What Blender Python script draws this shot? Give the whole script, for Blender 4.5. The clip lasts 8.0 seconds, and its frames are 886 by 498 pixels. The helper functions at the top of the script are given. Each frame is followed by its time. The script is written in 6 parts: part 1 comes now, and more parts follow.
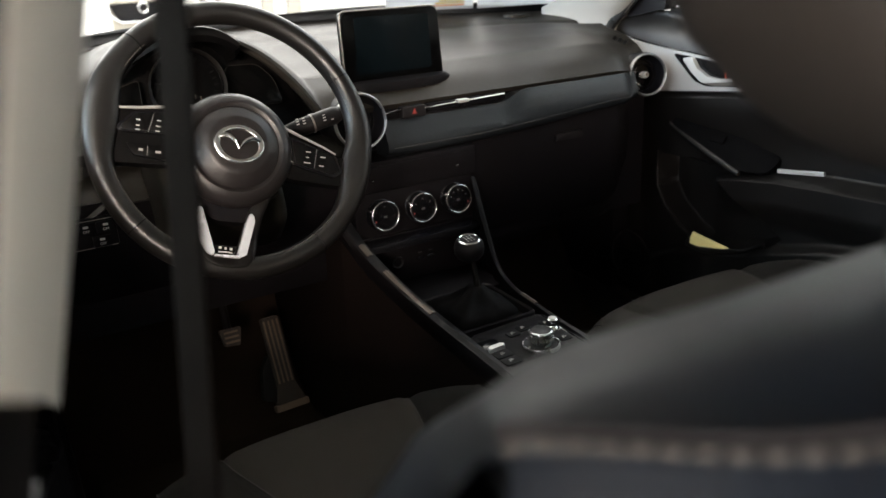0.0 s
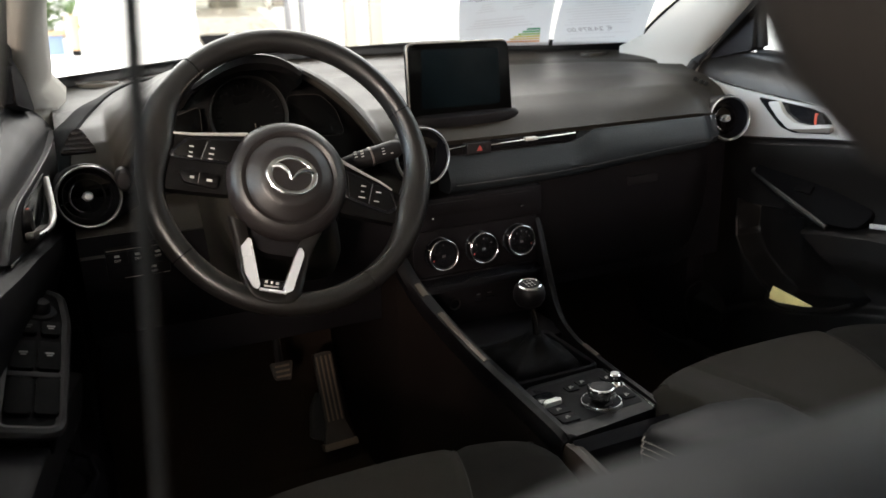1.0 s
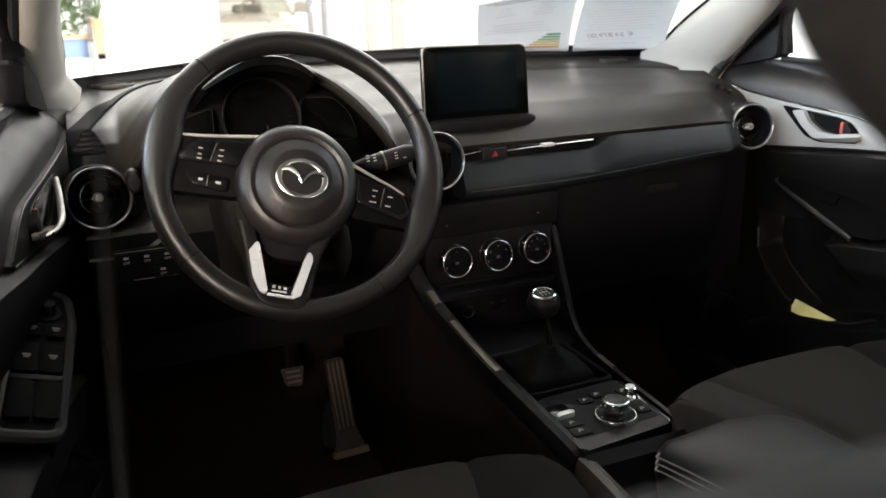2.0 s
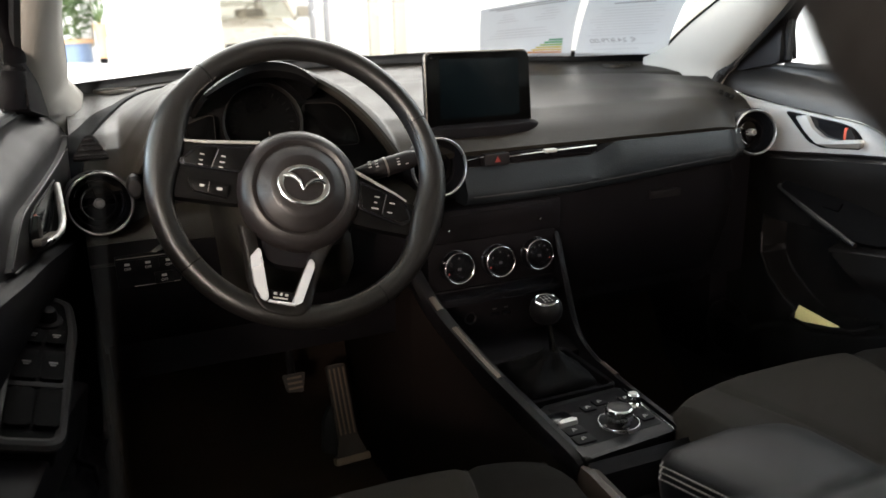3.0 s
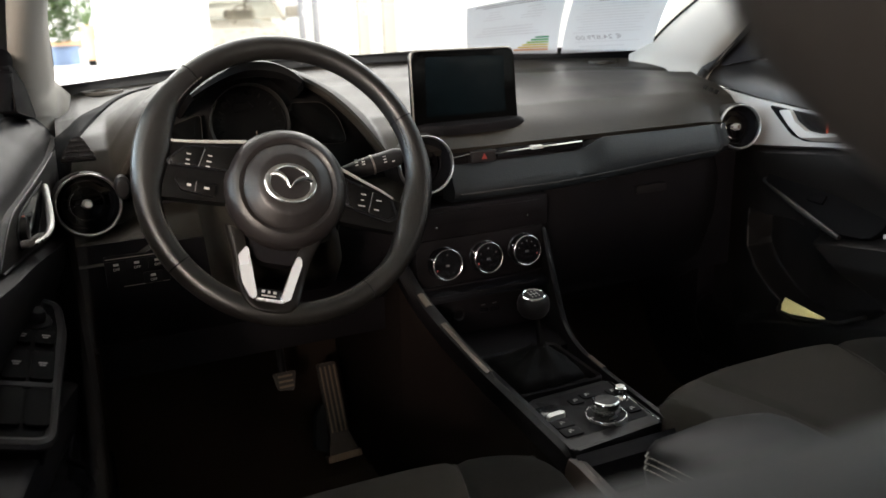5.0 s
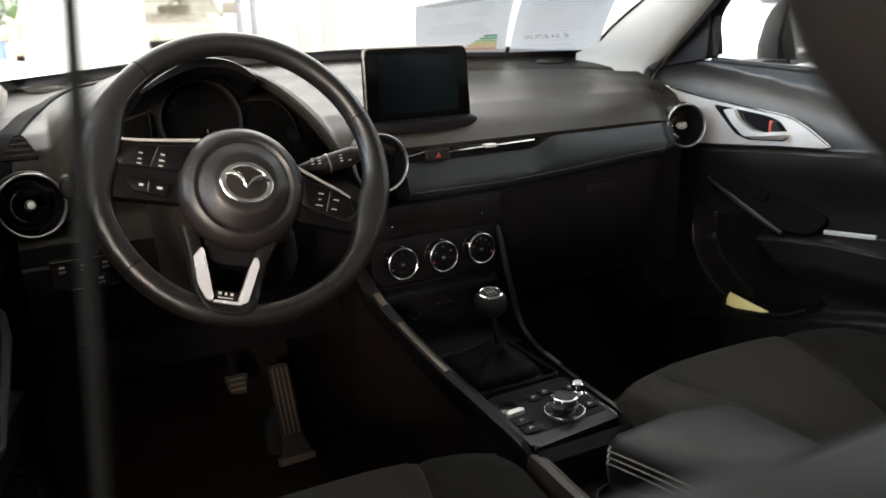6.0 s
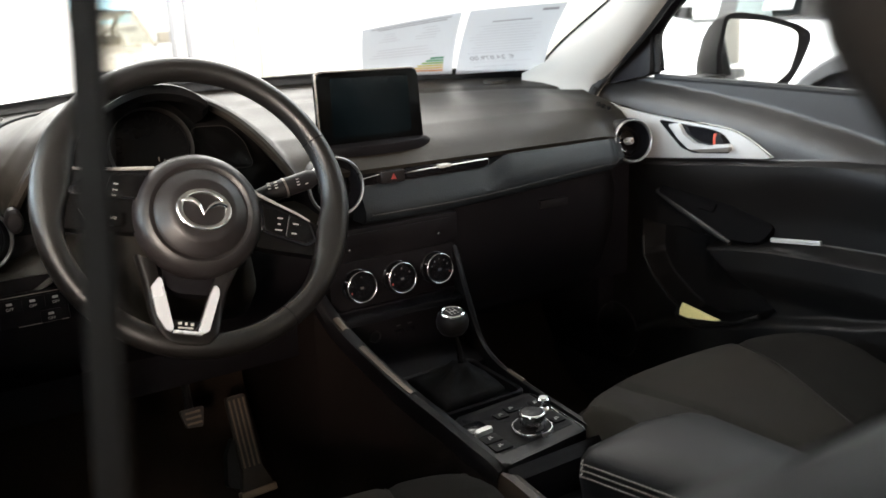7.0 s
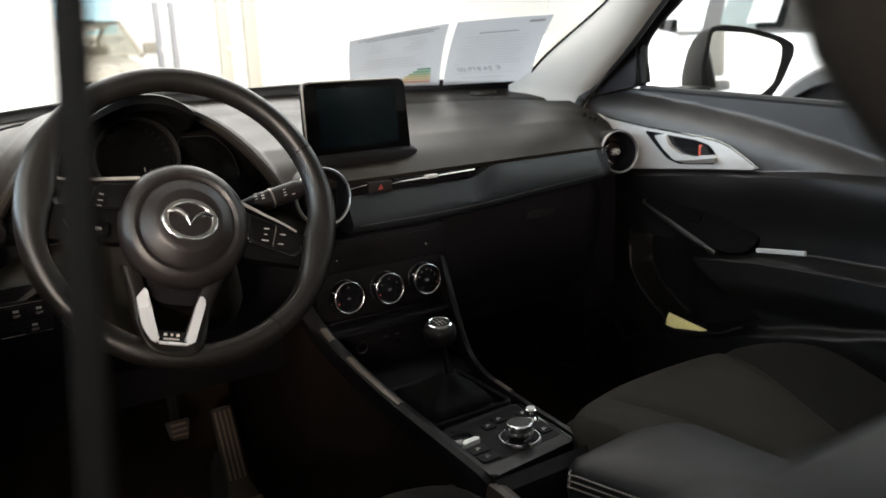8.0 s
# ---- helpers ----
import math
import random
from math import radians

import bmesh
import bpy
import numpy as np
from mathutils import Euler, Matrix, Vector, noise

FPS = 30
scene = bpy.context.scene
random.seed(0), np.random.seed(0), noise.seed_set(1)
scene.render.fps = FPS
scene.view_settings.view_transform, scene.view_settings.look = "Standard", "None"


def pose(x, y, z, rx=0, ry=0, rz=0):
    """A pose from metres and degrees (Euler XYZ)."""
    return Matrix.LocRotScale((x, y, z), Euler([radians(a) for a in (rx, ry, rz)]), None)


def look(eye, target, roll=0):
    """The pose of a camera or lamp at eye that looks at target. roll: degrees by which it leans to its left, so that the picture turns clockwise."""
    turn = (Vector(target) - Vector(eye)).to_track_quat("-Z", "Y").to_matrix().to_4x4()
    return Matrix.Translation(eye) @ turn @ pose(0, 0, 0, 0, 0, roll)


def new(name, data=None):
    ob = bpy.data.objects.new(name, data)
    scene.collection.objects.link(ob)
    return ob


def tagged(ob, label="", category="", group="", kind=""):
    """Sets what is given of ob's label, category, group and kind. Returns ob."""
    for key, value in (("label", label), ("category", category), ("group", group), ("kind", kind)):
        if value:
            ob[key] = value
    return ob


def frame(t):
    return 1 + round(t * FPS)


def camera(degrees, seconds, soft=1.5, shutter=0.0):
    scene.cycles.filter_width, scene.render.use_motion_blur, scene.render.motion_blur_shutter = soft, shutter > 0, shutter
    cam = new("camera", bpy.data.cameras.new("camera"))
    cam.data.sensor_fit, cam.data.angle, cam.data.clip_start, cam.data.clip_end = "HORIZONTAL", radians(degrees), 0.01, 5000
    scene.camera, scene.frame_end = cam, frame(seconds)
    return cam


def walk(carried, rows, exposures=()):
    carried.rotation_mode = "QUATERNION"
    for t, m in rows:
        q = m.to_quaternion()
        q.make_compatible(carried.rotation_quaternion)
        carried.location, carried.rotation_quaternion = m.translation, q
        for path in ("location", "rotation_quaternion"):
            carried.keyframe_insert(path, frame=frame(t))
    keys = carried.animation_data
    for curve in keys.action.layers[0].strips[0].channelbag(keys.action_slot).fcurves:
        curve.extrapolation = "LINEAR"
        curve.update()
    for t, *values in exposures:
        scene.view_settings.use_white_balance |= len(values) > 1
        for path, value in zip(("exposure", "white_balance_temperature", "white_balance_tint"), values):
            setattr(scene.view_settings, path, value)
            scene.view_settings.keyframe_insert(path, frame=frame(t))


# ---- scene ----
cam = camera(57.1, 8.0)
PATH = [
    (0, (-0.65, -1.041, 1.173), (0.266, 0.594, 0.476), -2.9),
    (0.5, (-0.62, -1.012, 1.169), (0.2, 0.694, 0.525), -3.5),
    (1, (-0.604, -0.996, 1.161), (0.174, 0.744, 0.553), -1.8),
    (1.5, (-0.593, -0.983, 1.159), (0.178, 0.768, 0.578), -0.9),
    (2, (-0.586, -0.98, 1.154), (0.15, 0.783, 0.563), -1.4),
    (3.5, (-0.583, -0.973, 1.156), (0.151, 0.796, 0.579), -1.4),
    (4, (-0.579, -0.975, 1.153), (0.16, 0.791, 0.574), -1.7),
    (5.3, (-0.584, -0.988, 1.155), (0.177, 0.765, 0.565), -2.1),
    (5.5, (-0.589, -0.983, 1.149), (0.198, 0.751, 0.536), -2.0),
    (6, (-0.601, -0.973, 1.155), (0.279, 0.723, 0.563), -1.2),
    (6.5, (-0.609, -0.97, 1.154), (0.374, 0.683, 0.601), -1.2),
    (7, (-0.62, -0.96, 1.15), (0.387, 0.681, 0.61), -2.2),
    (7.5, (-0.619, -0.961, 1.149), (0.429, 0.666, 0.641), -2.0),
    (8, (-0.62, -0.96, 1.149), (0.418, 0.67, 0.634), -2.0),
]
walk(cam, [(t, look(eye, target, roll)) for t, eye, target, roll in PATH], [(0.0, 0.0), (5.5, 0.0), (6.0, 0.08), (6.5, 0.27), (7.0, 0.27), (7.5, 0.03), (8.0, -0.20)])
cam.data.dof.use_dof = True
cam.data.dof.focus_distance = 1.2
cam.data.dof.aperture_fstop = 5.0

# ---- light: a white showroom under wide ceiling panels, dim blue sky outside ----
world = bpy.data.worlds.new("showroom_sky")
scene.world = world
world.use_nodes = True
wn = world.node_tree
wbg = wn.nodes["Background"]
sky = wn.nodes.new("ShaderNodeTexSky")
sky.sky_type, sky.sun_disc = "NISHITA", False
sky.sun_elevation, sky.sun_rotation = radians(38), radians(70)
wn.links.new(sky.outputs["Color"], wbg.inputs["Color"])
wbg.inputs["Strength"].default_value = 0.12


def area_lamp(name, place, target, sx, sy, watts, colour):
    data = bpy.data.lights.new(name, "AREA")
    data.shape, data.size, data.size_y, data.energy, data.color = "RECTANGLE", sx, sy, watts, colour
    ob = new(name, data)
    ob.matrix_world = look(place, target)
    return ob


area_lamp("ceiling_lamp_front", (0.2, 7.0, 4.3), (0.2, 7.0, 0.0), 12.0, 7.0, 1900, (1.0, 0.955, 0.925))
area_lamp("ceiling_lamp_side", (6.0, 0.5, 4.3), (6.0, 0.5, 0.0), 6.0, 7.0, 430, (0.82, 0.90, 1.0))
# fill lamps added out of view: a wide cool west one, a warm south one
area_lamp("fill_light_west", (-8.9, 0.3, 2.75), (0.0, 0.0, 1.1), 13.0, 2.7, 2400, (0.70, 0.84, 1.0))
area_lamp("fill_light_south", (-3.4, -6.9, 2.35), (-0.4, -0.3, 1.0), 4.7, 1.2, 2150, (1.0, 0.83, 0.71))


# ---- materials ----
def material(name, colour, rough=0.5, metal=0.0, bump=0.0, scale=300.0, vary=0.12, big=6.0, coat=0.0, spec=0.5, pattern="noise", wear=0.08):
    """A painted, moulded or woven surface: colour varied at a fine and a coarse scale, with its grain as relief."""
    m = bpy.data.materials.new(name)
    m.use_nodes = True
    nt = m.node_tree
    b = nt.nodes["Principled BSDF"]
    b.inputs["Metallic"].default_value = metal
    b.inputs["Specular IOR Level"].default_value = spec
    b.inputs["Coat Weight"].default_value = coat
    b.inputs["Coat Roughness"].default_value = 0.08
    co = nt.nodes.new("ShaderNodeTexCoord")
    fine = nt.nodes.new("ShaderNodeTexVoronoi" if pattern == "grain" else "ShaderNodeTexWave" if pattern == "weave" else "ShaderNodeTexNoise")
    fine.inputs["Scale"].default_value = scale
    if pattern == "noise":
        fine.inputs["Detail"].default_value = 3.0
    if pattern == "weave":
        fine.inputs["Distortion"].default_value = 2.0
        fine.inputs["Detail"].default_value = 2.0
    coarse = nt.nodes.new("ShaderNodeTexNoise")
    coarse.inputs["Scale"].default_value, coarse.inputs["Detail"].default_value = big, 4.0
    for n in (fine, coarse):
        nt.links.new(co.outputs["Object"], n.inputs["Vector"])
    fine_out = fine.outputs["Distance"] if pattern == "grain" else fine.outputs[0]
    add = nt.nodes.new("ShaderNodeMath")
    add.operation = "ADD"
    nt.links.new(fine_out, add.inputs[0])
    nt.links.new(coarse.outputs[0], add.inputs[1])
    ramp = nt.nodes.new("ShaderNodeMapRange")
    ramp.inputs["From Min"].default_value, ramp.inputs["From Max"].default_value = 0.5, 1.4
    ramp.inputs["To Min"].default_value, ramp.inputs["To Max"].default_value = 1 - vary, 1 + vary
    nt.links.new(add.outputs[0], ramp.inputs["Value"])
    tint = nt.nodes.new("ShaderNodeVectorMath")
    tint.operation = "SCALE"
    tint.inputs[0].default_value = colour
    nt.links.new(ramp.outputs[0], tint.inputs["Scale"])
    nt.links.new(tint.outputs[0], b.inputs["Base Color"])
    rr = nt.nodes.new("ShaderNodeMapRange")
    rr.inputs["From Min"].default_value, rr.inputs["From Max"].default_value = 0.3, 0.7
    rr.inputs["To Min"].default_value, rr.inputs["To Max"].default_value = max(0.02, rough - wear), min(1.0, rough + wear)
    nt.links.new(coarse.outputs[0], rr.inputs["Value"])
    nt.links.new(rr.outputs[0], b.inputs["Roughness"])
    if bump:
        bp = nt.nodes.new("ShaderNodeBump")
        bp.inputs["Strength"].default_value, bp.inputs["Distance"].default_value = bump, 0.0006
        nt.links.new(fine_out, bp.inputs["Height"])
        nt.links.new(bp.outputs[0], b.inputs["Normal"])
    return m


def clear_glass(name, tint):
    """A pane: clear, with the mirror gloss that glass has at a slant."""
    m = bpy.data.materials.new(name)
    m.use_nodes = True
    nt = m.node_tree
    out = nt.nodes["Material Output"]
    nt.nodes.remove(nt.nodes["Principled BSDF"])
    clear = nt.nodes.new("ShaderNodeBsdfTransparent")
    clear.inputs["Color"].default_value = (*tint, 1)
    shine = nt.nodes.new("ShaderNodeBsdfGlossy")
    shine.inputs["Roughness"].default_value = 0.01
    face = nt.nodes.new("ShaderNodeLayerWeight")
    fifth = nt.nodes.new("ShaderNodeMath")
    fifth.operation = "POWER"
    fifth.inputs[1].default_value = 5.0
    nt.links.new(face.outputs["Facing"], fifth.inputs[0])
    fres = nt.nodes.new("ShaderNodeMapRange")
    fres.inputs["To Min"].default_value, fres.inputs["To Max"].default_value = 0.02, 0.75
    nt.links.new(fifth.outputs[0], fres.inputs["Value"])
    mix = nt.nodes.new("ShaderNodeMixShader")
    nt.links.new(fres.outputs[0], mix.inputs[0])
    nt.links.new(clear.outputs[0], mix.inputs[1])
    nt.links.new(shine.outputs[0], mix.inputs[2])
    nt.links.new(mix.outputs[0], out.inputs["Surface"])
    return m


PAD = material("soft_dash_plastic", (0.0180, 0.0156, 0.0126), 0.46, bump=0.30, scale=520, pattern="grain", spec=0.23)
PANEL = material("stitched_dash_leather", (0.0095, 0.0118, 0.0142), 0.44, bump=0.30, scale=420, pattern="grain", spec=0.34)
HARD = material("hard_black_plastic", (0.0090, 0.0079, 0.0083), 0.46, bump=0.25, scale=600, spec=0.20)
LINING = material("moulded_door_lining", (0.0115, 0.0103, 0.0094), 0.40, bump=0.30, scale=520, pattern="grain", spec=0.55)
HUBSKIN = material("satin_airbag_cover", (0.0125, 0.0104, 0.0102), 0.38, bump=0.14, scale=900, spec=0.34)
# lower lining's tone is cut to carry the shade under the belt line
LOWLINING = material("shade_toned_lower_lining", (0.0048, 0.0043, 0.0040), 0.46, bump=0.25, scale=600, spec=0.20)
# blacker than the hard plastic, so low panels and recesses read as shaded
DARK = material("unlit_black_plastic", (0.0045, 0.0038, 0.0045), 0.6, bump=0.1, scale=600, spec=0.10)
SPOKEBLACK = material("satin_black_spoke", (0.0030, 0.0028, 0.0028), 0.42, scale=500, spec=0.10)
# colour of the shade that is laid on the dashboard beside the cowl
SHADEBAND = material("blue_black_shade_band", (0.0012, 0.0015, 0.0022), 0.60, bump=0.1, scale=500, spec=0.03)
GAUGERIM = material("dark_gauge_rim", (0.022, 0.020, 0.018), 0.4, metal=0.4, scale=300, vary=0.05)
SWITCHBLACK = material("matt_black_switch", (0.0018, 0.0017, 0.0019), 0.7, scale=500, spec=0.03)
RIMBROWN = material("brown_black_console_rim", (0.030, 0.022, 0.017), 0.45, scale=500, vary=0.08, spec=0.25)
BADGE = material("polished_badge_plating", (0.80, 0.80, 0.80), 0.17, metal=1.0, scale=80, vary=0.03, wear=0.04)
SHAFT = material("black_chrome_shaft", (0.045, 0.040, 0.034), 0.22, metal=0.8, scale=300, vary=0.05)
SPOKELINE = material("satin_spoke_line", (0.30, 0.29, 0.27), 0.36, metal=0.3, scale=500, vary=0.05)
SPOKEHUSK = material("moulded_spoke_husk", (0.0060, 0.0052, 0.0048), 0.42, bump=0.1, scale=800, spec=0.20)
CONSOLE = material("satin_black_console", (0.0042, 0.0037, 0.0042), 0.40, bump=0.12, scale=700, spec=0.14)
PIANO = material("gloss_black_plastic", (0.006, 0.006, 0.007), 0.16, scale=40, wear=0.05, spec=0.35)
LEATHER = material("black_leather", (0.0078, 0.0071, 0.0066), 0.33, bump=0.12, scale=1100, pattern="grain", big=14, wear=0.03, spec=0.46)
SEATHIDE = material("black_seat_leather", (0.0036, 0.0052, 0.0080), 0.42, bump=0.12, scale=900, pattern="grain", big=10, spec=0.20)
FABRIC = material("charcoal_seat_fabric", (0.0172, 0.0144, 0.0110), 0.92, bump=0.6, scale=900, pattern="weave", spec=0.2)
FABRIC_DARK = material("black_seat_fabric", (0.0068, 0.0056, 0.0043), 0.95, bump=0.6, scale=900, pattern="weave", spec=0.15)
SATIN = material("satin_silver_trim", (0.58, 0.575, 0.56), 0.38, metal=0.55, scale=800, vary=0.05, bump=0.05)
ALLOY = material("matt_silver_inlay", (0.74, 0.76, 0.79), 0.28, metal=0.40, scale=300, vary=0.02)
ARMHIDE = material("black_armrest_leather", (0.0054, 0.0051, 0.0052), 0.50, bump=0.15, scale=800, pattern="grain", big=10, spec=0.10, wear=0.02)
HEADHIDE = material("brown_black_headrest_hide", (0.0150, 0.0125, 0.0105), 0.60, bump=0.2, scale=700, pattern="grain", spec=0.3)
BRIGHT = material("bright_ring_plating", (0.62, 0.62, 0.62), 0.24, metal=1.0, scale=80, vary=0.03, wear=0.05)
CHROME = material("chrome", (0.85, 0.85, 0.85), 0.08, metal=1.0, scale=60, vary=0.03, wear=0.04)
GREYRAIL = material("graphite_trim", (0.16, 0.145, 0.13), 0.33, metal=0.6, scale=500, vary=0.06)
BEIGE = material("light_pillar_trim", (0.37, 0.35, 0.312), 0.75, bump=0.3, scale=700, vary=0.05)
# lit copy of the pillar trim: the light on the centre pillar raises its tone
LITTRIM = material("lit_centre_pillar_trim", (0.76, 0.73, 0.66), 0.7, bump=0.3, scale=700, vary=0.05)
HEADLINER = material("light_headliner_cloth", (0.55, 0.52, 0.47), 0.95, bump=0.4, scale=900, vary=0.05)
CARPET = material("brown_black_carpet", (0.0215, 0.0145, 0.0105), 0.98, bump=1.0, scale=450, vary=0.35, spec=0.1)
# the same carpet, darkened to carry the footwell's shade on the console side
SHADECARPET = material("shaded_console_carpet", (0.0062, 0.0042, 0.0036), 0.98, bump=1.0, scale=450, vary=0.3, spec=0.05)
ACCEL = material("brown_pedal_ribs", (0.165, 0.120, 0.080), 0.6, bump=0.3, scale=300)
RUBBER = material("black_rubber", (0.008, 0.008, 0.008), 0.7, bump=0.2, scale=300)
PEDAL = material("pedal_rubber", (0.036, 0.027, 0.020), 0.6, bump=0.3, scale=300)
WEBBING = material("grey_belt_webbing", (0.0030, 0.0022, 0.0016), 0.95, bump=0.7, scale=700, pattern="weave", spec=0.02)
SCREEN = material("switched_off_screen", (0.0020, 0.0040, 0.0052), 0.14, scale=30, vary=0.05, wear=0.03, spec=0.16)
LENS = material("instrument_lens", (0.002, 0.002, 0.002), 0.16, scale=30, wear=0.04, spec=0.08)
FAINTMARK = material("faint_grey_print", (0.040, 0.040, 0.042), 0.6, scale=200, vary=0.05, spec=0.2)
DIMMARK = material("grey_print", (0.13, 0.125, 0.12), 0.6, scale=200, vary=0.05)
PALEMARK = material("pale_grey_print", (0.34, 0.33, 0.31), 0.6, scale=200, vary=0.05)
REDMARK = material("red_print", (0.20, 0.020, 0.015), 0.5, scale=200, vary=0.05)
VENTRING = material("grey_vent_ring", (0.36, 0.355, 0.345), 0.32, metal=0.9, scale=300, vary=0.05)
REDFLAG = material("orange_red_plastic", (0.48, 0.065, 0.03), 0.45, scale=200, vary=0.05)
DARKTHREAD = material("dark_seam_thread", (0.020, 0.0185, 0.016), 0.8, scale=900, vary=0.1)
THREAD = material("grey_thread", (0.24, 0.22, 0.19), 0.8, scale=900, vary=0.1)
NOTE = material("yellow_paper", (0.80, 0.70, 0.30), 0.85, scale=300, vary=0.04, bump=0.1)
BLACKFRIT = material("black_glass_border", (0.004, 0.004, 0.0045), 0.4, scale=200, spec=0.08)
GLASS = clear_glass("windscreen_glass", (0.95, 0.97, 0.96))
DARKGLASS = clear_glass("tinted_glass", (0.20, 0.24, 0.24))
PALEGLASS = clear_glass("pale_tinted_glass", (0.70, 0.72, 0.70))
MIRROR = material("mirror_glass", (0.93, 0.94, 0.95), 0.015, metal=1.0, scale=20, vary=0.01, wear=0.0)
WHITEPAINT = material("white_car_paint", (0.80, 0.80, 0.80), 0.28, coat=0.8, scale=900, vary=0.02)
SILVERPAINT = material("pale_silver_car_paint", (0.30, 0.272, 0.225), 0.32, metal=0.25, coat=0.8, scale=900, vary=0.03)
CABINGREY = material("grey_cabin_trim", (0.24, 0.225, 0.20), 0.7, scale=300)
RAILMETAL = material("brown_graphite_rail", (0.082, 0.067, 0.054), 0.34, metal=0.5, scale=500, vary=0.06)
PILLARGREY = material("dark_grey_pillar_foil", (0.016, 0.016, 0.018), 0.5, scale=300)
CLADDING = material("grey_black_cladding", (0.055, 0.055, 0.058), 0.6, bump=0.3, scale=300)
TYRE = material("tyre_rubber", (0.030, 0.030, 0.031), 0.8, bump=0.4, scale=200)
WALLPAINT = material("white_wall_paint", (0.82, 0.82, 0.80), 0.85, bump=0.15, scale=120, vary=0.03)
POSTPAINT = material("cream_post_paint", (0.34, 0.322, 0.275), 0.7, scale=120, vary=0.04)
GREYPOST = material("pale_grey_post_paint", (0.19, 0.19, 0.20), 0.7, scale=120, vary=0.04)
TILE = material("pale_showroom_floor", (0.62, 0.60, 0.57), 0.25, scale=30, vary=0.05, big=1.5)
TERRACOTTA = material("orange_terracotta", (0.60, 0.39, 0.23), 0.7, bump=0.3, scale=90)
BLUEBOX = material("blue_planter_paint", (0.17, 0.24, 0.38), 0.5, scale=60)
LEAF = material("green_leaf", (0.085, 0.135, 0.050), 0.55, scale=40, vary=0.4)


def sheet_paper():
    """Printing paper that lets some of the light behind it through."""
    m = material("printed_paper", (0.74, 0.75, 0.76), 0.8, scale=200, vary=0.02)
    nt = m.node_tree
    out, b = nt.nodes["Material Output"], nt.nodes["Principled BSDF"]
    thin = nt.nodes.new("ShaderNodeBsdfTranslucent")
    thin.inputs["Color"].default_value = (0.60, 0.63, 0.66, 1)
    mix = nt.nodes.new("ShaderNodeMixShader")
    mix.inputs[0].default_value = 0.5
    nt.links.new(b.outputs[0], mix.inputs[1])
    nt.links.new(thin.outputs[0], mix.inputs[2])
    nt.links.new(mix.outputs[0], out.inputs["Surface"])
    return m


PAPER = sheet_paper()


# ---- mesh helpers ----
def finish(bm, smooth=35.0):
    me = bpy.data.meshes.new("mesh")
    bmesh.ops.recalc_face_normals(bm, faces=bm.faces[:])
    bm.to_mesh(me)
    bm.free()
    if smooth:
        me.shade_smooth()
        me.set_sharp_from_angle(angle=radians(smooth))
    return me


def part(name, bm, mat, parent=None, label="", m=None, smooth=35.0):
    """Links a bmesh as one mesh object under a thing or a part; its vertices are in the parent's space unless m is given."""
    me = bm if isinstance(bm, bpy.types.Mesh) else finish(bm, smooth)
    if not me.materials:
        me.materials.append(mat)
    ob = new(name, me)
    if parent is not None:
        ob.parent = parent
    if m is not None:
        ob.matrix_basis = m
    return tagged(ob, label) if label else ob


def thing(name, m, label, category, group="", kind=""):
    ob = new(name)
    ob.empty_display_size = 0.05
    ob.matrix_basis = m
    return tagged(ob, label, category, group, kind)


def box(x0, x1, y0, y1, z0, z1, bevel=0.0, seg=2):
    bm = bmesh.new()
    bmesh.ops.create_cube(bm, size=1.0)
    bmesh.ops.scale(bm, vec=(x1 - x0, y1 - y0, z1 - z0), verts=bm.verts)
    bmesh.ops.translate(bm, vec=((x0 + x1) / 2, (y0 + y1) / 2, (z0 + z1) / 2), verts=bm.verts)
    if bevel:
        bmesh.ops.bevel(bm, geom=bm.edges[:], offset=bevel, segments=seg, affect="EDGES", profile=0.6)
    return bm


def loft(rows, wrap=False, caps=True):
    """A skin over rows of points, each row of the same length; wrap closes each row, caps close the first and last."""
    bm = bmesh.new()
    vs = [[bm.verts.new(p) for p in row] for row in rows]
    n = len(vs[0])
    for a, b in zip(vs, vs[1:]):
        for i in range(n if wrap else n - 1):
            j = (i + 1) % n
            bm.faces.new((a[i], a[j], b[j], b[i]))
    if wrap and caps:
        bm.faces.new(vs[0][::-1])
        bm.faces.new(vs[-1])
    return bm


def thick(bm, depth):
    """Gives a skin a thickness."""
    bmesh.ops.recalc_face_normals(bm, faces=bm.faces[:])
    bmesh.ops.solidify(bm, geom=bm.faces[:], thickness=depth)
    return bm


def tube(points, radius, n=10, closed=False, flat=1.0):
    """A round bar along points; radius may be a list; flat squashes it across."""
    pts = [Vector(p) for p in points]
    rows = []
    k = len(pts)
    up = Vector((0, 0, 1))
    for i, p in enumerate(pts):
        a = pts[(i - 1) % k] if closed or i else p
        b = pts[(i + 1) % k] if closed or i < k - 1 else p
        d = (b - a).normalized()
        s = d.cross(up)
        s = s.normalized() if s.length > 1e-4 else Vector((1, 0, 0))
        u = s.cross(d).normalized()
        r = radius[i] if isinstance(radius, (list, tuple)) else radius
        rows.append([p + s * (r * flat * math.cos(6.28319 * j / n)) + u * (r * math.sin(6.28319 * j / n)) for j in range(n)])
    if closed:
        rows.append(rows[0])
    bm = loft(rows, wrap=True, caps=not closed)
    if closed:
        bmesh.ops.remove_doubles(bm, verts=bm.verts, dist=1e-6)
    return bm


def lathe(profile, n=40):
    """Turns (radius, height) points about z."""
    rows = [[(r * math.cos(6.28319 * j / n), r * math.sin(6.28319 * j / n), h) for j in range(n)] for r, h in profile]
    bm = loft(rows, wrap=True, caps=False)
    bmesh.ops.remove_doubles(bm, verts=bm.verts, dist=1e-6)
    return bm


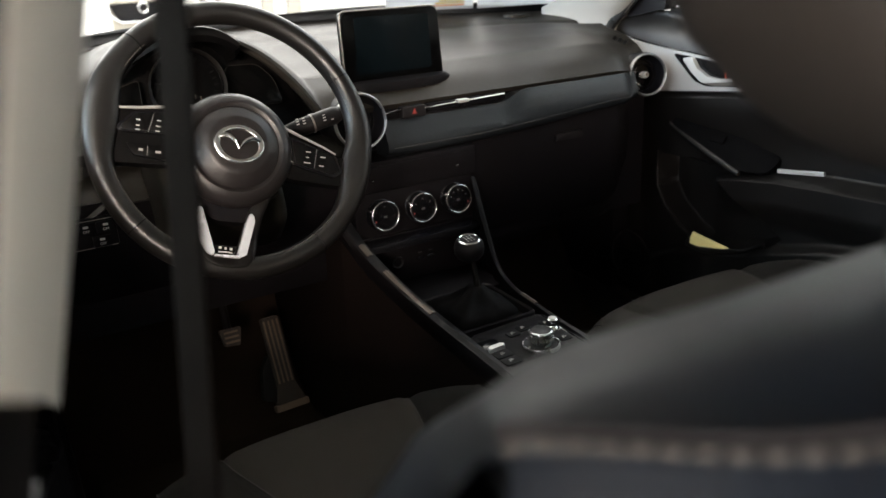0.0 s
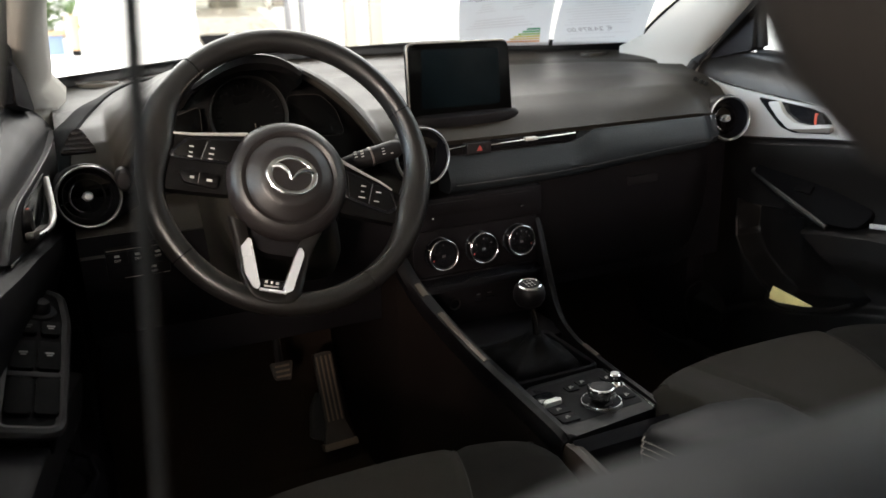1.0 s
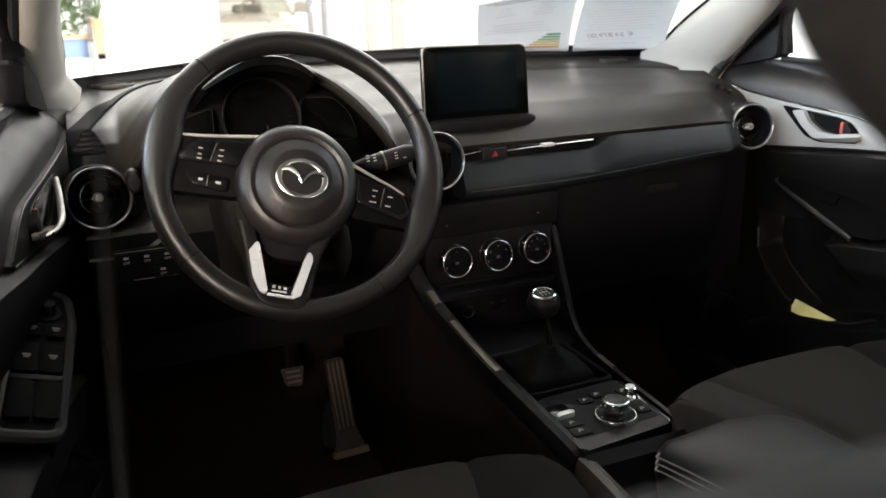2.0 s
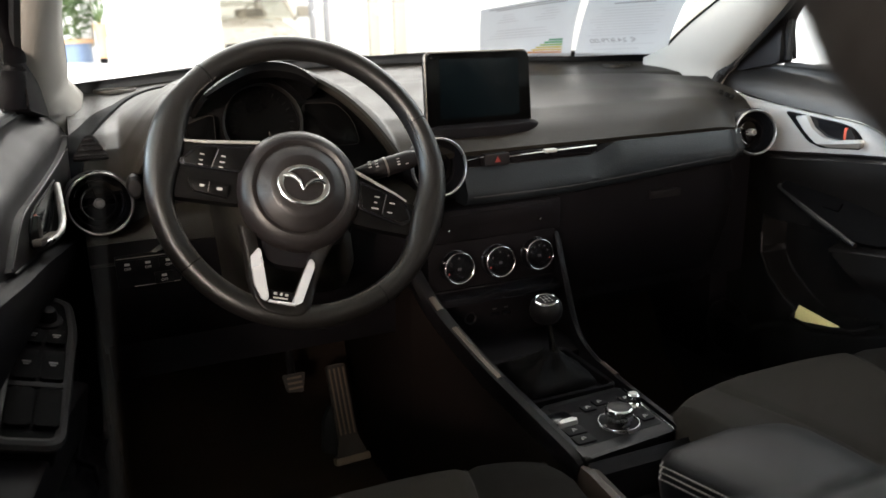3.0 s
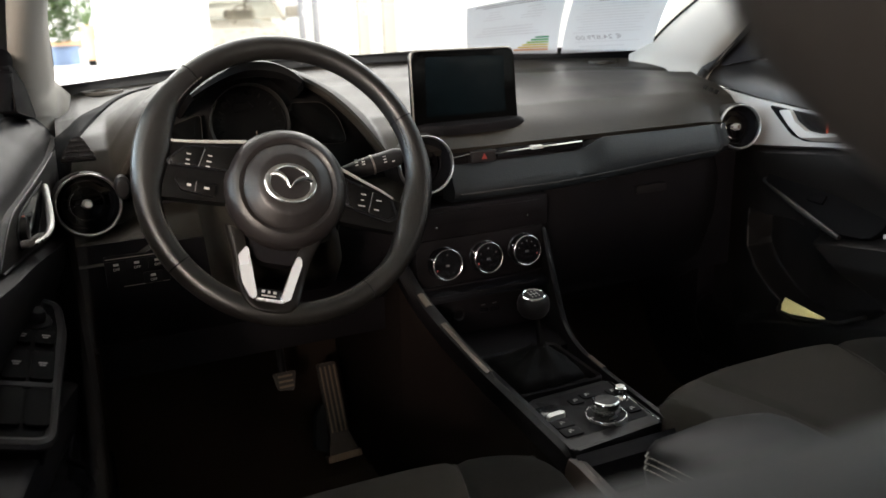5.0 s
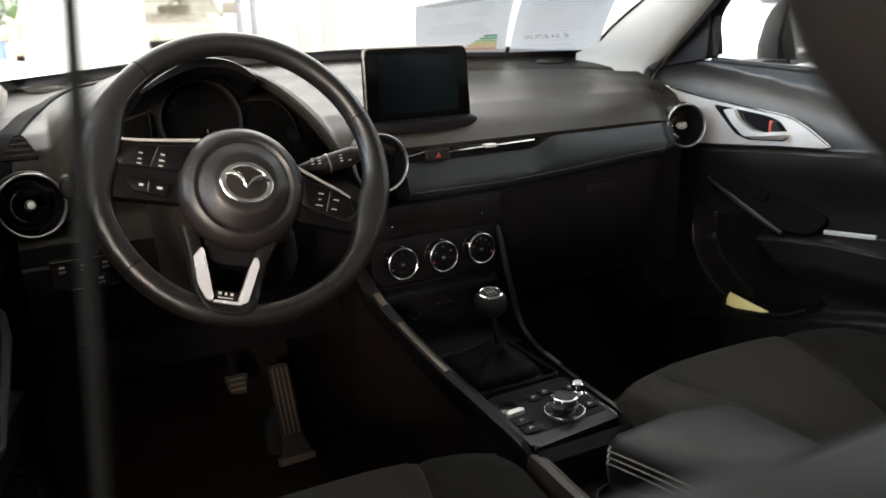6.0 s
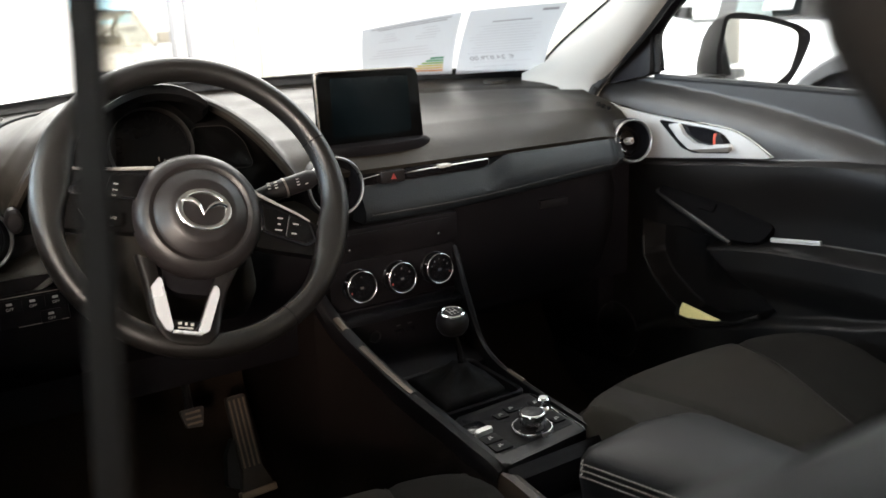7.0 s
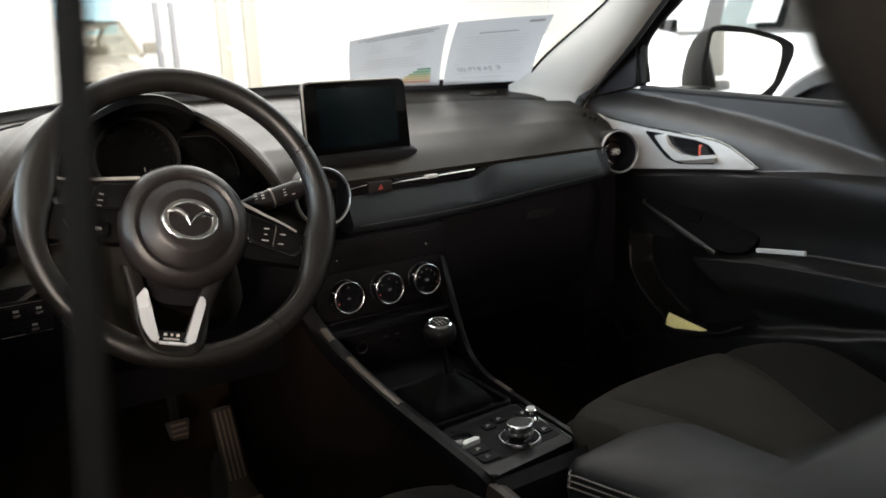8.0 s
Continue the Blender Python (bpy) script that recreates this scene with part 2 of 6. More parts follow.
def ring(r_in, r_out, h0, h1, n=48, round_=0.3):
    w, h = r_out - r_in, h1 - h0
    e, g = w * round_, h * round_
    return lathe([(r_in, h0), (r_in, h1 - g), (r_in + e, h1), (r_out - e, h1), (r_out, h1 - g), (r_out, h0), (r_in, h0)], n)


def prism(outline, z0, z1, bevel=0.0, seg=2):
    """A plate with the given outline in x, y, from z0 to z1, its top edge rounded."""
    bm = bmesh.new()
    low = [bm.verts.new((x, y, z0)) for x, y in outline]
    high = [bm.verts.new((x, y, z1)) for x, y in outline]
    n = len(outline)
    bm.faces.new(low[::-1])
    top = bm.faces.new(high)
    for i in range(n):
        j = (i + 1) % n
        bm.faces.new((low[i], low[j], high[j], high[i]))
    if bevel:
        bmesh.ops.bevel(bm, geom=list(top.edges), offset=bevel, segments=seg, affect="EDGES", profile=0.6)
    return bm


def rounded(pts, r, n=5):
    """An outline with its corners rounded."""
    out = []
    k = len(pts)
    for i in range(k):
        p, a, b = Vector(pts[i]), Vector(pts[i - 1]), Vector(pts[(i + 1) % k])
        da, db = (a - p), (b - p)
        ra = min(r, da.length * 0.45, db.length * 0.45)
        s, e = p + da.normalized() * ra, p + db.normalized() * ra
        for j in range(n + 1):
            f = j / n
            q = s * (1 - f) ** 2 + p * (2 * f * (1 - f)) + e * f ** 2
            out.append((q.x, q.y))
    return out


def rect(w, h, r, cx=0.0, cy=0.0, n=4):
    return rounded([(cx - w / 2, cy - h / 2), (cx + w / 2, cy - h / 2), (cx + w / 2, cy + h / 2), (cx - w / 2, cy + h / 2)], r, n)


def curve(points, n=40):
    """A smooth way through points of any size."""
    P = [np.array(p, float) for p in points]
    P = [2 * P[0] - P[1]] + P + [2 * P[-1] - P[-2]]
    out = []
    segs = len(P) - 3
    for s in range(n + 1):
        u = s / n * segs
        i = min(int(u), segs - 1)
        f = u - i
        a, b, c, d = P[i:i + 4]
        out.append(tuple(0.5 * (2 * b + (c - a) * f + (2 * a - 5 * b + 4 * c - d) * f * f + (3 * b - a - 3 * c + d) * f ** 3)))
    return out


def smooth(a, b, x):
    f = min(1.0, max(0.0, (x - a) / (b - a)))
    return f * f * (3 - 2 * f)


def move(bm, m):
    bmesh.ops.transform(bm, matrix=m, verts=bm.verts)
    return bm


def join(*bms):
    out = bmesh.new()
    for b in bms:
        me = bpy.data.meshes.new("tmp")
        b.to_mesh(me)
        b.free()
        out.from_mesh(me)
        bpy.data.meshes.remove(me)
    return out


def facing(place, right, up):
    """A pose whose x, y and z point to the right, up and out of a face."""
    x = Vector(right).normalized()
    z = x.cross(Vector(up)).normalized()
    y = z.cross(x)
    return Matrix.Translation(place) @ Matrix((x, y, z)).transposed().to_4x4()


def bars(rows, depth=0.0004):
    """Flat marks: (x, y, width, height)."""
    return join(*[box(x - w / 2, x + w / 2, y - h / 2, y + h / 2, 0, depth) for x, y, w, h in rows])


def lettering(name, text, size, mat, parent, m, flip=False):
    data = bpy.data.curves.new(name, "FONT")
    data.body, data.size, data.align_x, data.align_y, data.extrude = text, size, "CENTER", "CENTER", 0.0002
    tmp = new("tmp", data)
    me = bpy.data.meshes.new_from_object(tmp.evaluated_get(bpy.context.evaluated_depsgraph_get()))
    bpy.data.objects.remove(tmp)
    bpy.data.curves.remove(data)
    me.materials.clear()
    me.materials.append(mat)
    return part(name, me, mat, parent, m=m @ Matrix.Diagonal((-1, 1, 1, 1)) if flip else m)


def stitches(points, size, mat, parent, name="stitching", label="grey stitching"):
    """A seam of short threads along a way."""
    bm = bmesh.new()
    acc = 0.0
    for a, b in zip(points, points[1:]):
        a, b = Vector(a), Vector(b)
        L = (b - a).length
        d = (b - a).normalized() if L else Vector((1, 0, 0))
        while acc < L:
            p = a + d * acc
            q = p + d * size * 0.7
            r = size * 0.17
            s = d.orthogonal().normalized()
            u = d.cross(s)
            vs = [[bm.verts.new(c + s * r * math.cos(k * 1.5708) + u * r * math.sin(k * 1.5708)) for k in range(4)] for c in (p, (p + q) / 2 + u * 0.0, q)]
            for v0, v1 in zip(vs, vs[1:]):
                for k in range(4):
                    bm.faces.new((v0[k], v0[(k + 1) % 4], v1[(k + 1) % 4], v1[k]))
            acc += size
        acc -= L
    return part(name, bm, mat, parent, label)


# ---- showroom ----
def showroom():
    floor = part("floor", box(-9, 12, -7, 14, -0.1, 0.0), TILE)
    tagged(floor, "pale polished showroom floor", "floor", kind="structure")
    for name, dims, label in (
            ("wall_north", (-9, 12, 14, 14.2, 0, 4.6), "bright white showroom wall"),
            ("wall_south", (-9, 12, -7.2, -7, 0, 4.6), "white showroom wall"),
            ("wall_east", (12, 12.2, -7, 14, 0, 4.6), "bright white showroom wall"),
            ("wall_west", (-9.2, -9, -7, 14, 0, 4.6), "white showroom wall")):
        tagged(part(name, box(*dims), WALLPAINT), label, "wall", kind="structure")
    tagged(part("ceiling", box(-9.2, 12.2, -7.2, 14.2, 4.6, 4.8), WALLPAINT), "white showroom ceiling", "ceiling", kind="structure")
    win = thing("window_2", pose(0, 0, 0), "pale blue daylight window in the showroom wall", "window", kind="structure")
    part("pane", box(0.2, 2.55, 13.96, 13.99, 1.30, 2.9, 0.002), material("sky_blue_pane", (0.50, 0.74, 0.84), 0.12, scale=2.0, vary=0.25), win, "pale blue window glass")
    for x in (0.2, 1.10, 1.95, 2.55):
        part("window_frame", box(x - 0.03, x + 0.03, 13.93, 14.0, 1.27, 2.93, 0.005), WALLPAINT, win, "white window bar")
    part("window_sill", box(0.15, 2.60, 13.88, 14.0, 1.24, 1.29, 0.005), WALLPAINT, win, "white window sill")
    # unseen windows added behind the west and south fill lamps
    for name, pane, bars_, label in (
            ("added_pane_west", (-8.99, -8.96, -6.2, 6.8, 1.4, 4.1), [(-9.0, -8.93, y - 0.04, y + 0.04, 1.36, 4.14) for y in (-6.2, -3.6, -1.0, 1.6, 4.2, 6.8)], "wide unseen window added in the west wall"),
            ("added_pane_south", (-5.75, -1.05, -6.99, -6.96, 1.75, 2.95), [(x - 0.04, x + 0.04, -7.0, -6.93, 1.71, 2.99) for x in (-5.75, -4.2, -2.65, -1.05)], "unseen window added in the south wall")):
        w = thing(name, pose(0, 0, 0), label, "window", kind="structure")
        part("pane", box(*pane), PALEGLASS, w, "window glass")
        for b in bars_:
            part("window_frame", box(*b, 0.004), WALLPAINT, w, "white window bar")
    column = part("column", box(-0.43, 0.42, 6.0, 6.5, 0, 4.6, 0.01), WALLPAINT)
    tagged(column, "broad white square showroom column", "column", kind="structure")
    for i, (x, w, mat, label) in enumerate(((2.42, 0.07, GREYPOST, "thin pale grey door post"), (2.63, 0.07, GREYPOST, "thin pale grey door post"),
                                 (3.345, 0.17, POSTPAINT, "cream painted door post with a brass latch"), (3.75, 0.20, POSTPAINT, "wide cream painted door post"))):
        post = part("door_post", box(x - w / 2, x + w / 2, 10.9, 11.0, 0, 3.2 if w > 0.1 else 1.68, 0.006), mat)
        tagged(post, label, "door post", "door posts before the white wall", "structure")
        if i in (0, 2):
            latch = part("latch", join(box(-0.02, 0.02, -0.012, 0, -0.04, 0.04, 0.004), tube([(0, -0.012, 0.0), (0.0, -0.05, 0.0), (0.07, -0.055, -0.004)], 0.008)), CHROME, post)
            latch.matrix_basis = Matrix.Translation((x + 0.03, 10.9, 1.03))
    return floor


showroom()


def car_shape(L, W, H, bonnet, wind, roof0, roof1, tail, nx=28):
    """A closed car body: rows of cross sections from nose to tail, nose at y = 0, tail at y = L."""
    rows = []
    for y, top, half, lowz, glass in bonnet + wind + roof0 + roof1 + tail:
        row = []
        for k in range(nx + 1):
            a = math.pi * k / nx
            c, s = math.cos(a), math.sin(a)
            x = half * math.copysign(abs(c) ** 0.38, c)
            z = lowz + (top - lowz) * abs(s) ** 0.55
            if glass:
                x *= 1 - 0.20 * smooth(0.90, top, z)
            row.append((x, y, z))
        rows.append(row)
    return rows


def wheel_of_car(parent, place, side, r=0.31, w=0.2):
    holder = part("wheel", move(lathe([(r - 0.09, -w / 2), (r - 0.02, -w / 2), (r, -w / 2 + 0.03), (r, w / 2 - 0.03), (r - 0.02, w / 2), (r - 0.09, w / 2)], 36), pose(0, 0, 0, 0, 90, 0)), TYRE, parent, "black road tyre")
    holder.matrix_basis = Matrix.Translation(place)
    spokes = [move(box(-0.022, 0.022, 0.04, r - 0.09, -0.012, 0.012, 0.004), pose(0, 0, 0, 0, 0, 72 * k)) for k in range(5)]
    rim = part("rim", move(join(ring(r - 0.115, r - 0.085, -0.03, 0.03), lathe([(0.0, 0.02), (0.05, 0.015), (0.055, -0.02)], 20), *spokes), pose(side * w * 0.35, 0, 0, 0, 90, 0)), SATIN, holder, "silver alloy rim")
    return rim


def hatchback():
    """The parked hatchback that faces the camera across the showroom."""
    car = thing("parked_hatchback", pose(1.42, 10.0, 0, 0, 0, 0), "pale silver hatchback parked facing the car", "car")
    nose = [(0.0, 0.50, 0.60, 0.22, 0), (0.04, 0.66, 0.72, 0.18, 0), (0.18, 0.78, 0.80, 0.16, 0), (0.6, 0.90, 0.84, 0.16, 0), (1.0, 0.98, 0.85, 0.16, 0)]
    tailrows = [(3.3, 1.0, 0.85, 0.16, 0), (3.75, 0.95, 0.82, 0.2, 0), (3.95, 0.75, 0.75, 0.25, 0)]
    part("body", loft(car_shape(0, 0, 0, nose, [(1.6, 1.0, 0.85, 0.16, 0)], [(2.4, 1.02, 0.85, 0.16, 0)], [], tailrows), wrap=True), SILVERPAINT, car, "pale silver painted body")
    half = lambda z: 0.74 - 0.14 * smooth(0.95, 1.45, z)
    cabin = [[(-half(z) * f, y0 + (z - 0.97) * lean, z) for f in (-1, -0.96, -0.5, 0, 0.5, 0.96, 1)] for z, y0, lean in ((0.97, 1.0, 1.25), (1.1, 1.0, 1.25), (1.25, 1.0, 1.25), (1.38, 1.02, 1.25), (1.44, 1.25, 1.25))]
    part("windscreen", thick(loft(cabin), 0.01), clear_glass("hatchback_windscreen", (0.95, 0.93, 0.88)), car, "clear windscreen")
    part("roof", loft([[(x * 0.62, y, 1.44 + 0.035 * (1 - x * x) - 0.08 * smooth(2.2, 3.4, y)) for x in np.linspace(-1, 1, 9)] for y in (1.5, 1.8, 2.3, 2.9, 3.4)] + [[(x * 0.62, y, 1.425 - 0.08 * smooth(2.2, 3.4, y)) for x in np.linspace(-1, 1, 9)] for y in (3.42, 1.49)]), SILVERPAINT, car, "pale silver roof")
    for s in (-1, 1):
        part("pillar", tube([(s * 0.76, 0.98, 0.97), (s * 0.70, 1.3, 1.22), (s * 0.63, 1.55, 1.43), (s * 0.62, 2.4, 1.45), (s * 0.66, 3.4, 1.2), (s * 0.72, 3.6, 0.98)], 0.035), SILVERPAINT, car, "pale silver window pillar")
        part("mirror", move(box(-0.12, 0.12, -0.06, 0.06, -0.085, 0.085, 0.04, 3), Matrix.Translation((s * 0.98, 1.30, 1.07))), SILVERPAINT, car, "pale silver door mirror")
        part("headlight", loft([[(s * (0.44 + 0.30 * f), 0.02 + 0.16 * f * f + 0.02 * (1 - g), 0.60 + 0.07 * g + 0.06 * f) for g in (0, 0.33, 0.66, 1)] for f in np.linspace(0, 1, 8)]), CHROME, car, "clear headlight")
        part("side_glass", loft([[(s * (0.76 - 0.12 * g), y + 0.35 * g * (1 if y < 2 else -0.3), 0.99 + 0.4 * g) for g in (0, 0.5, 1)] for y in (1.15, 1.8, 2.6, 3.3)]), PALEGLASS, car, "clear side window")
    grille = part("grille", move(prism(rounded([(-0.42, 0.10), (0.42, 0.10), (0.30, -0.12), (-0.30, -0.12)], 0.05), 0, 0.02, 0.006), pose(0, -0.005, 0.60, 90, 0, 0)), DARK, car, "black slatted grille")
    for k in range(4):
        part("slat", box(-0.36 + 0.02 * k, 0.36 - 0.02 * k, -0.035, -0.02, 0.655 - 0.045 * k, 0.668 - 0.045 * k, 0.003), PIANO, grille)
    part("emblem", move(ring(0.05, 0.066, 0.0, 0.016), pose(0, -0.03, 0.63, 90, 0, 0)), CHROME, car, "round chrome emblem")
    part("lower_chrome", tube([(-0.46, 0.0, 0.68), (-0.40, -0.02, 0.56), (-0.28, -0.03, 0.47), (0.28, -0.03, 0.47), (0.40, -0.02, 0.56), (0.46, 0.0, 0.68)], 0.012), CHROME, car, "chrome grille wing")
    part("cabin_dash", box(-0.62, 0.62, 1.15, 1.5, 0.9, 0.99, 0.03), CABINGREY, car, "pale dashboard top")
    part("cabin_wheel", move(lathe([(0.165 + 0.016 * math.cos(a), 0.016 * math.sin(a)) for a in np.linspace(0, 6.2832, 9)], 28), pose(0.33, 1.75, 1.03, 65, 0, 0)), CABINGREY, car, "steering wheel behind the windscreen")
    for s in (-1, 1):
        part("seat_back", box(s * 0.33 - 0.22, s * 0.33 + 0.22, 2.15, 2.3, 0.5, 1.12, 0.06, 3), CABINGREY, car, "pale seat back")
        for y in (0.72, 3.2):
            wheel_of_car(car, (s * 0.76, y, 0.31), s)


hatchback()


def suv():
    """The white car parked beside: it faces the same way as the one that we are in."""
    car = thing("parked_suv", pose(3.35, 0, 0), "white suv with dark cladding parked alongside", "car")
    side = []
    for y in np.linspace(-0.9, 4.4, 60):
        row = []
        for z in np.linspace(0.42, 1.10, 14):
            bulge = 0.06 * math.sin(math.pi * (z - 0.3) / 0.9) - 0.025 * math.exp(-((z - 0.80) / 0.05) ** 2)
            nose = 0.25 * smooth(3.3, 4.4, y) + 0.2 * smooth(-0.2, -0.9, y)
            row.append((-0.06 - bulge + nose, y, z))
        side.append(row)
    part("body", thick(loft(side), 0.05), WHITEPAINT, car, "white painted side")
    part("far_side", box(1.6, 1.65, -0.9, 4.3, 0.4, 1.6, 0.01), WHITEPAINT, car, "white far side")
    part("roof", loft([[(0.1 + 1.4 * f, y, 1.60 + 0.06 * math.sin(math.pi * f) - 0.25 * smooth(2.5, 3.3, y)) for f in np.linspace(0, 1, 9)] for y in np.linspace(-0.8, 3.0, 9)]), WHITEPAINT, car, "white roof")
    part("bonnet", loft([[(0.1 + 1.4 * f, y, 1.09 - 0.12 * smooth(3.2, 4.4, y) + 0.03 * math.sin(math.pi * f)) for f in np.linspace(0, 1, 9)] for y in np.linspace(3.2, 4.4, 5)]), WHITEPAINT, car, "white bonnet")
    # solid block in place of the cabin, black for the shade inside
    part("cabin", box(0.25, 1.4, -0.9, 2.2, 0.5, 1.45, 0.05), DARK, car, "black block standing in for the shaded cabin")
    part("front_glass", loft([[(-0.08 + 0.18 * g, y + (0 if y < 2.6 else -0.55 * g), 1.10 + 0.42 * g) for g in (0, 0.5, 1)] for y in (2.29, 2.6, 3.1)]), clear_glass("pale_side_glass", (0.85, 0.90, 0.90)), car, "clear front door window")
    part("rear_glass", loft([[(-0.08 + 0.18 * g, y, 1.10 + 0.42 * g) for g in (0, 0.5, 1)] for y in (1.05, 1.5, 2.19)]), DARKGLASS, car, "tinted rear door window")
    part("centre_pillar", loft([[(-0.085 + 0.18 * g, y + 0.03 * g, 1.09 + 0.45 * g) for y in (2.18, 2.24, 2.30)] for g in (0, 0.5, 1)]), PILLARGREY, car, "dark grey centre pillar")
    part("front_pillar", tube([(-0.06, 3.15, 1.09), (0.02, 2.85, 1.32), (0.1, 2.55, 1.54), (0.12, 1.5, 1.58), (0.12, -0.5, 1.55)], 0.04), WHITEPAINT, car, "white windscreen pillar")
    part("rear_quarter", loft([[(-0.085 + 0.18 * g, y, 1.09 + 0.48 * g) for g in (0, 0.5, 1)] for y in (1.05, 0.4, -0.8)]), WHITEPAINT, car, "white rear quarter")
    part("window_rail", box(-0.10, -0.07, 0.9, 3.1, 1.085, 1.100, 0.004), CLADDING, car, "black window seal")
    mirror = part("door_mirror", box(-0.33, -0.13, 2.42, 2.54, 1.07, 1.19, 0.04, 3), WHITEPAINT, car, "white door mirror")
    part("mirror_glass", box(-0.31, -0.15, 2.412, 2.418, 1.085, 1.175, 0.002), MIRROR, mirror)
    cy, cz = 1.31, 0.40
    arch = [[(-0.135 - 0.02 * k, cy + r * math.cos(a), cz + r * math.sin(a)) for r, k in ((0.46, 0), (0.53, 1), (0.55, 0))] for a in np.linspace(0, math.pi, 28)]
    part("wheel_arch", thick(loft(arch), 0.02), CLADDING, car, "dark grey plastic arch cladding")
    part("arch_liner", move(lathe([(0.0, 0.0), (0.46, 0.0), (0.46, 0.09)], 32), pose(-0.128, cy, cz, 0, -90, 0)), DARK, car, "black wheel housing")
    wheel_of_car(car, (-0.10, cy, 0.35), -1, 0.35, 0.22)
    wheel_of_car(car, (-0.10, 3.75, 0.35), -1, 0.35, 0.22)
    part("sill", box(-0.16, 0.0, -0.6, 4.0, 0.2, 0.44, 0.03), CLADDING, car, "dark grey sill cladding")
    part("window_sheet", loft([[(-0.10 + 0.165 * g, y, 1.14 + 0.36 * g) for g in (0, 1)] for y in (1.80, 1.98)]), PAPER, car, "white sheet behind the side window")
    return car


suv()


def plants():
    planter = thing("planter_box", pose(-1.02, 8.3, 0), "long blue planter box with a timber rim", "planter")
    part("trough", box(-0.5, 0.45, -0.25, 0.25, 0.655, 0.845, 0.01), BLUEBOX, planter)
    part("base", box(-0.5, 0.45, -0.25, 0.25, 0.0, 0.655, 0.01), WALLPAINT, planter, "white base under the planter")
    part("rim", box(-0.53, 0.48, -0.28, 0.28, 0.845, 0.875, 0.01), TERRACOTTA, planter, "orange timber rim")
    shrub = thing("shrub", pose(-1.10, 8.3, 0.80), "leafy green shrub in the planter", "plant", kind="stuff")
    bm = bmesh.new()
    rnd = random.Random(4)
    for k in range(2600):
        a, h = rnd.uniform(0, 6.28), rnd.random() ** 0.7
        r = rnd.uniform(0.05, 0.42) * (1.1 - 0.5 * h)
        c = Vector((0.9 * r * math.cos(a) + rnd.choice((-0.25, 0.15, 0.55)), 0.55 * r * math.sin(a), 0.05 + 1.15 * h))
        d = Vector((math.cos(a), math.sin(a), rnd.uniform(-0.4, 0.8))).normalized()
        s = d.orthogonal().normalized() * rnd.uniform(0.012, 0.028)
        L = rnd.uniform(0.07, 0.17)
        v = [bm.verts.new(p) for p in (c, c + d * L * 0.5 + s, c + d * L + Vector((0, 0, -0.03)), c + d * L * 0.5 - s)]
        bm.faces.new(v)
    part("foliage", bm, LEAF, shrub, smooth=0)
    part("stem", join(*[tube([(x, 0, 0), (x + 0.03, 0.02, 0.5), (x - 0.02, 0, 1.0)], [0.02, 0.014, 0.006], 6) for x in (-0.25, 0.15, 0.55)]), POSTPAINT, shrub)
    pot = thing("flower_pot", pose(-0.465, 7.98, 0), "tall tapered orange terracotta pot", "pot")
    part("pot", move(lathe([(0.0, 0.70), (0.042, 0.70), (0.058, 0.97), (0.068, 0.97), (0.068, 1.03), (0.058, 1.03), (0.055, 1.0), (0.0, 1.0)], 28), pose(0, 0, 0)), TERRACOTTA, pot)
    part("stand", box(-0.04, 0.04, -0.04, 0.04, 0.64, 0.70, 0.004), DARK, pot, "dark foot under the pot")
    part("base", box(-0.06, 0.06, -0.06, 0.06, 0.0, 0.64, 0.01), WALLPAINT, pot, "white base under the pot")
    fern = thing("potted_plant", pose(-0.465, 7.98, 1.0), "thin green plant in the terracotta pot", "plant")
    for k in range(14):
        blade = move(loft([[(w * 0.012 * (1 - 0.9 * f), f * 0.20, 0.55 * f - 0.30 * f * f) for w in (-1, 1)] for f in np.linspace(0, 1, 6)]), pose(0, 0, 0, 0, 0, 26 * k))
        part("leaf", blade, LEAF, fern)


plants()


# ---- body shell round the seats ----
def windscreen_point(u, v, out=0.0):
    xb, xh = 0.645 * u, 0.53 * u
    base = Vector((xb, 0.98 - 0.9 * xb * xb, 1.022))
    head = Vector((xh, 0.06 - 0.35 * xh * xh, 1.43 - 0.32 * xh * xh))
    p = base.lerp(head, v)
    b = 4 * v * (1 - v)
    return p + Vector((0, 0.02 * b + 0.43 * out, 0.035 * b + 0.9 * out))


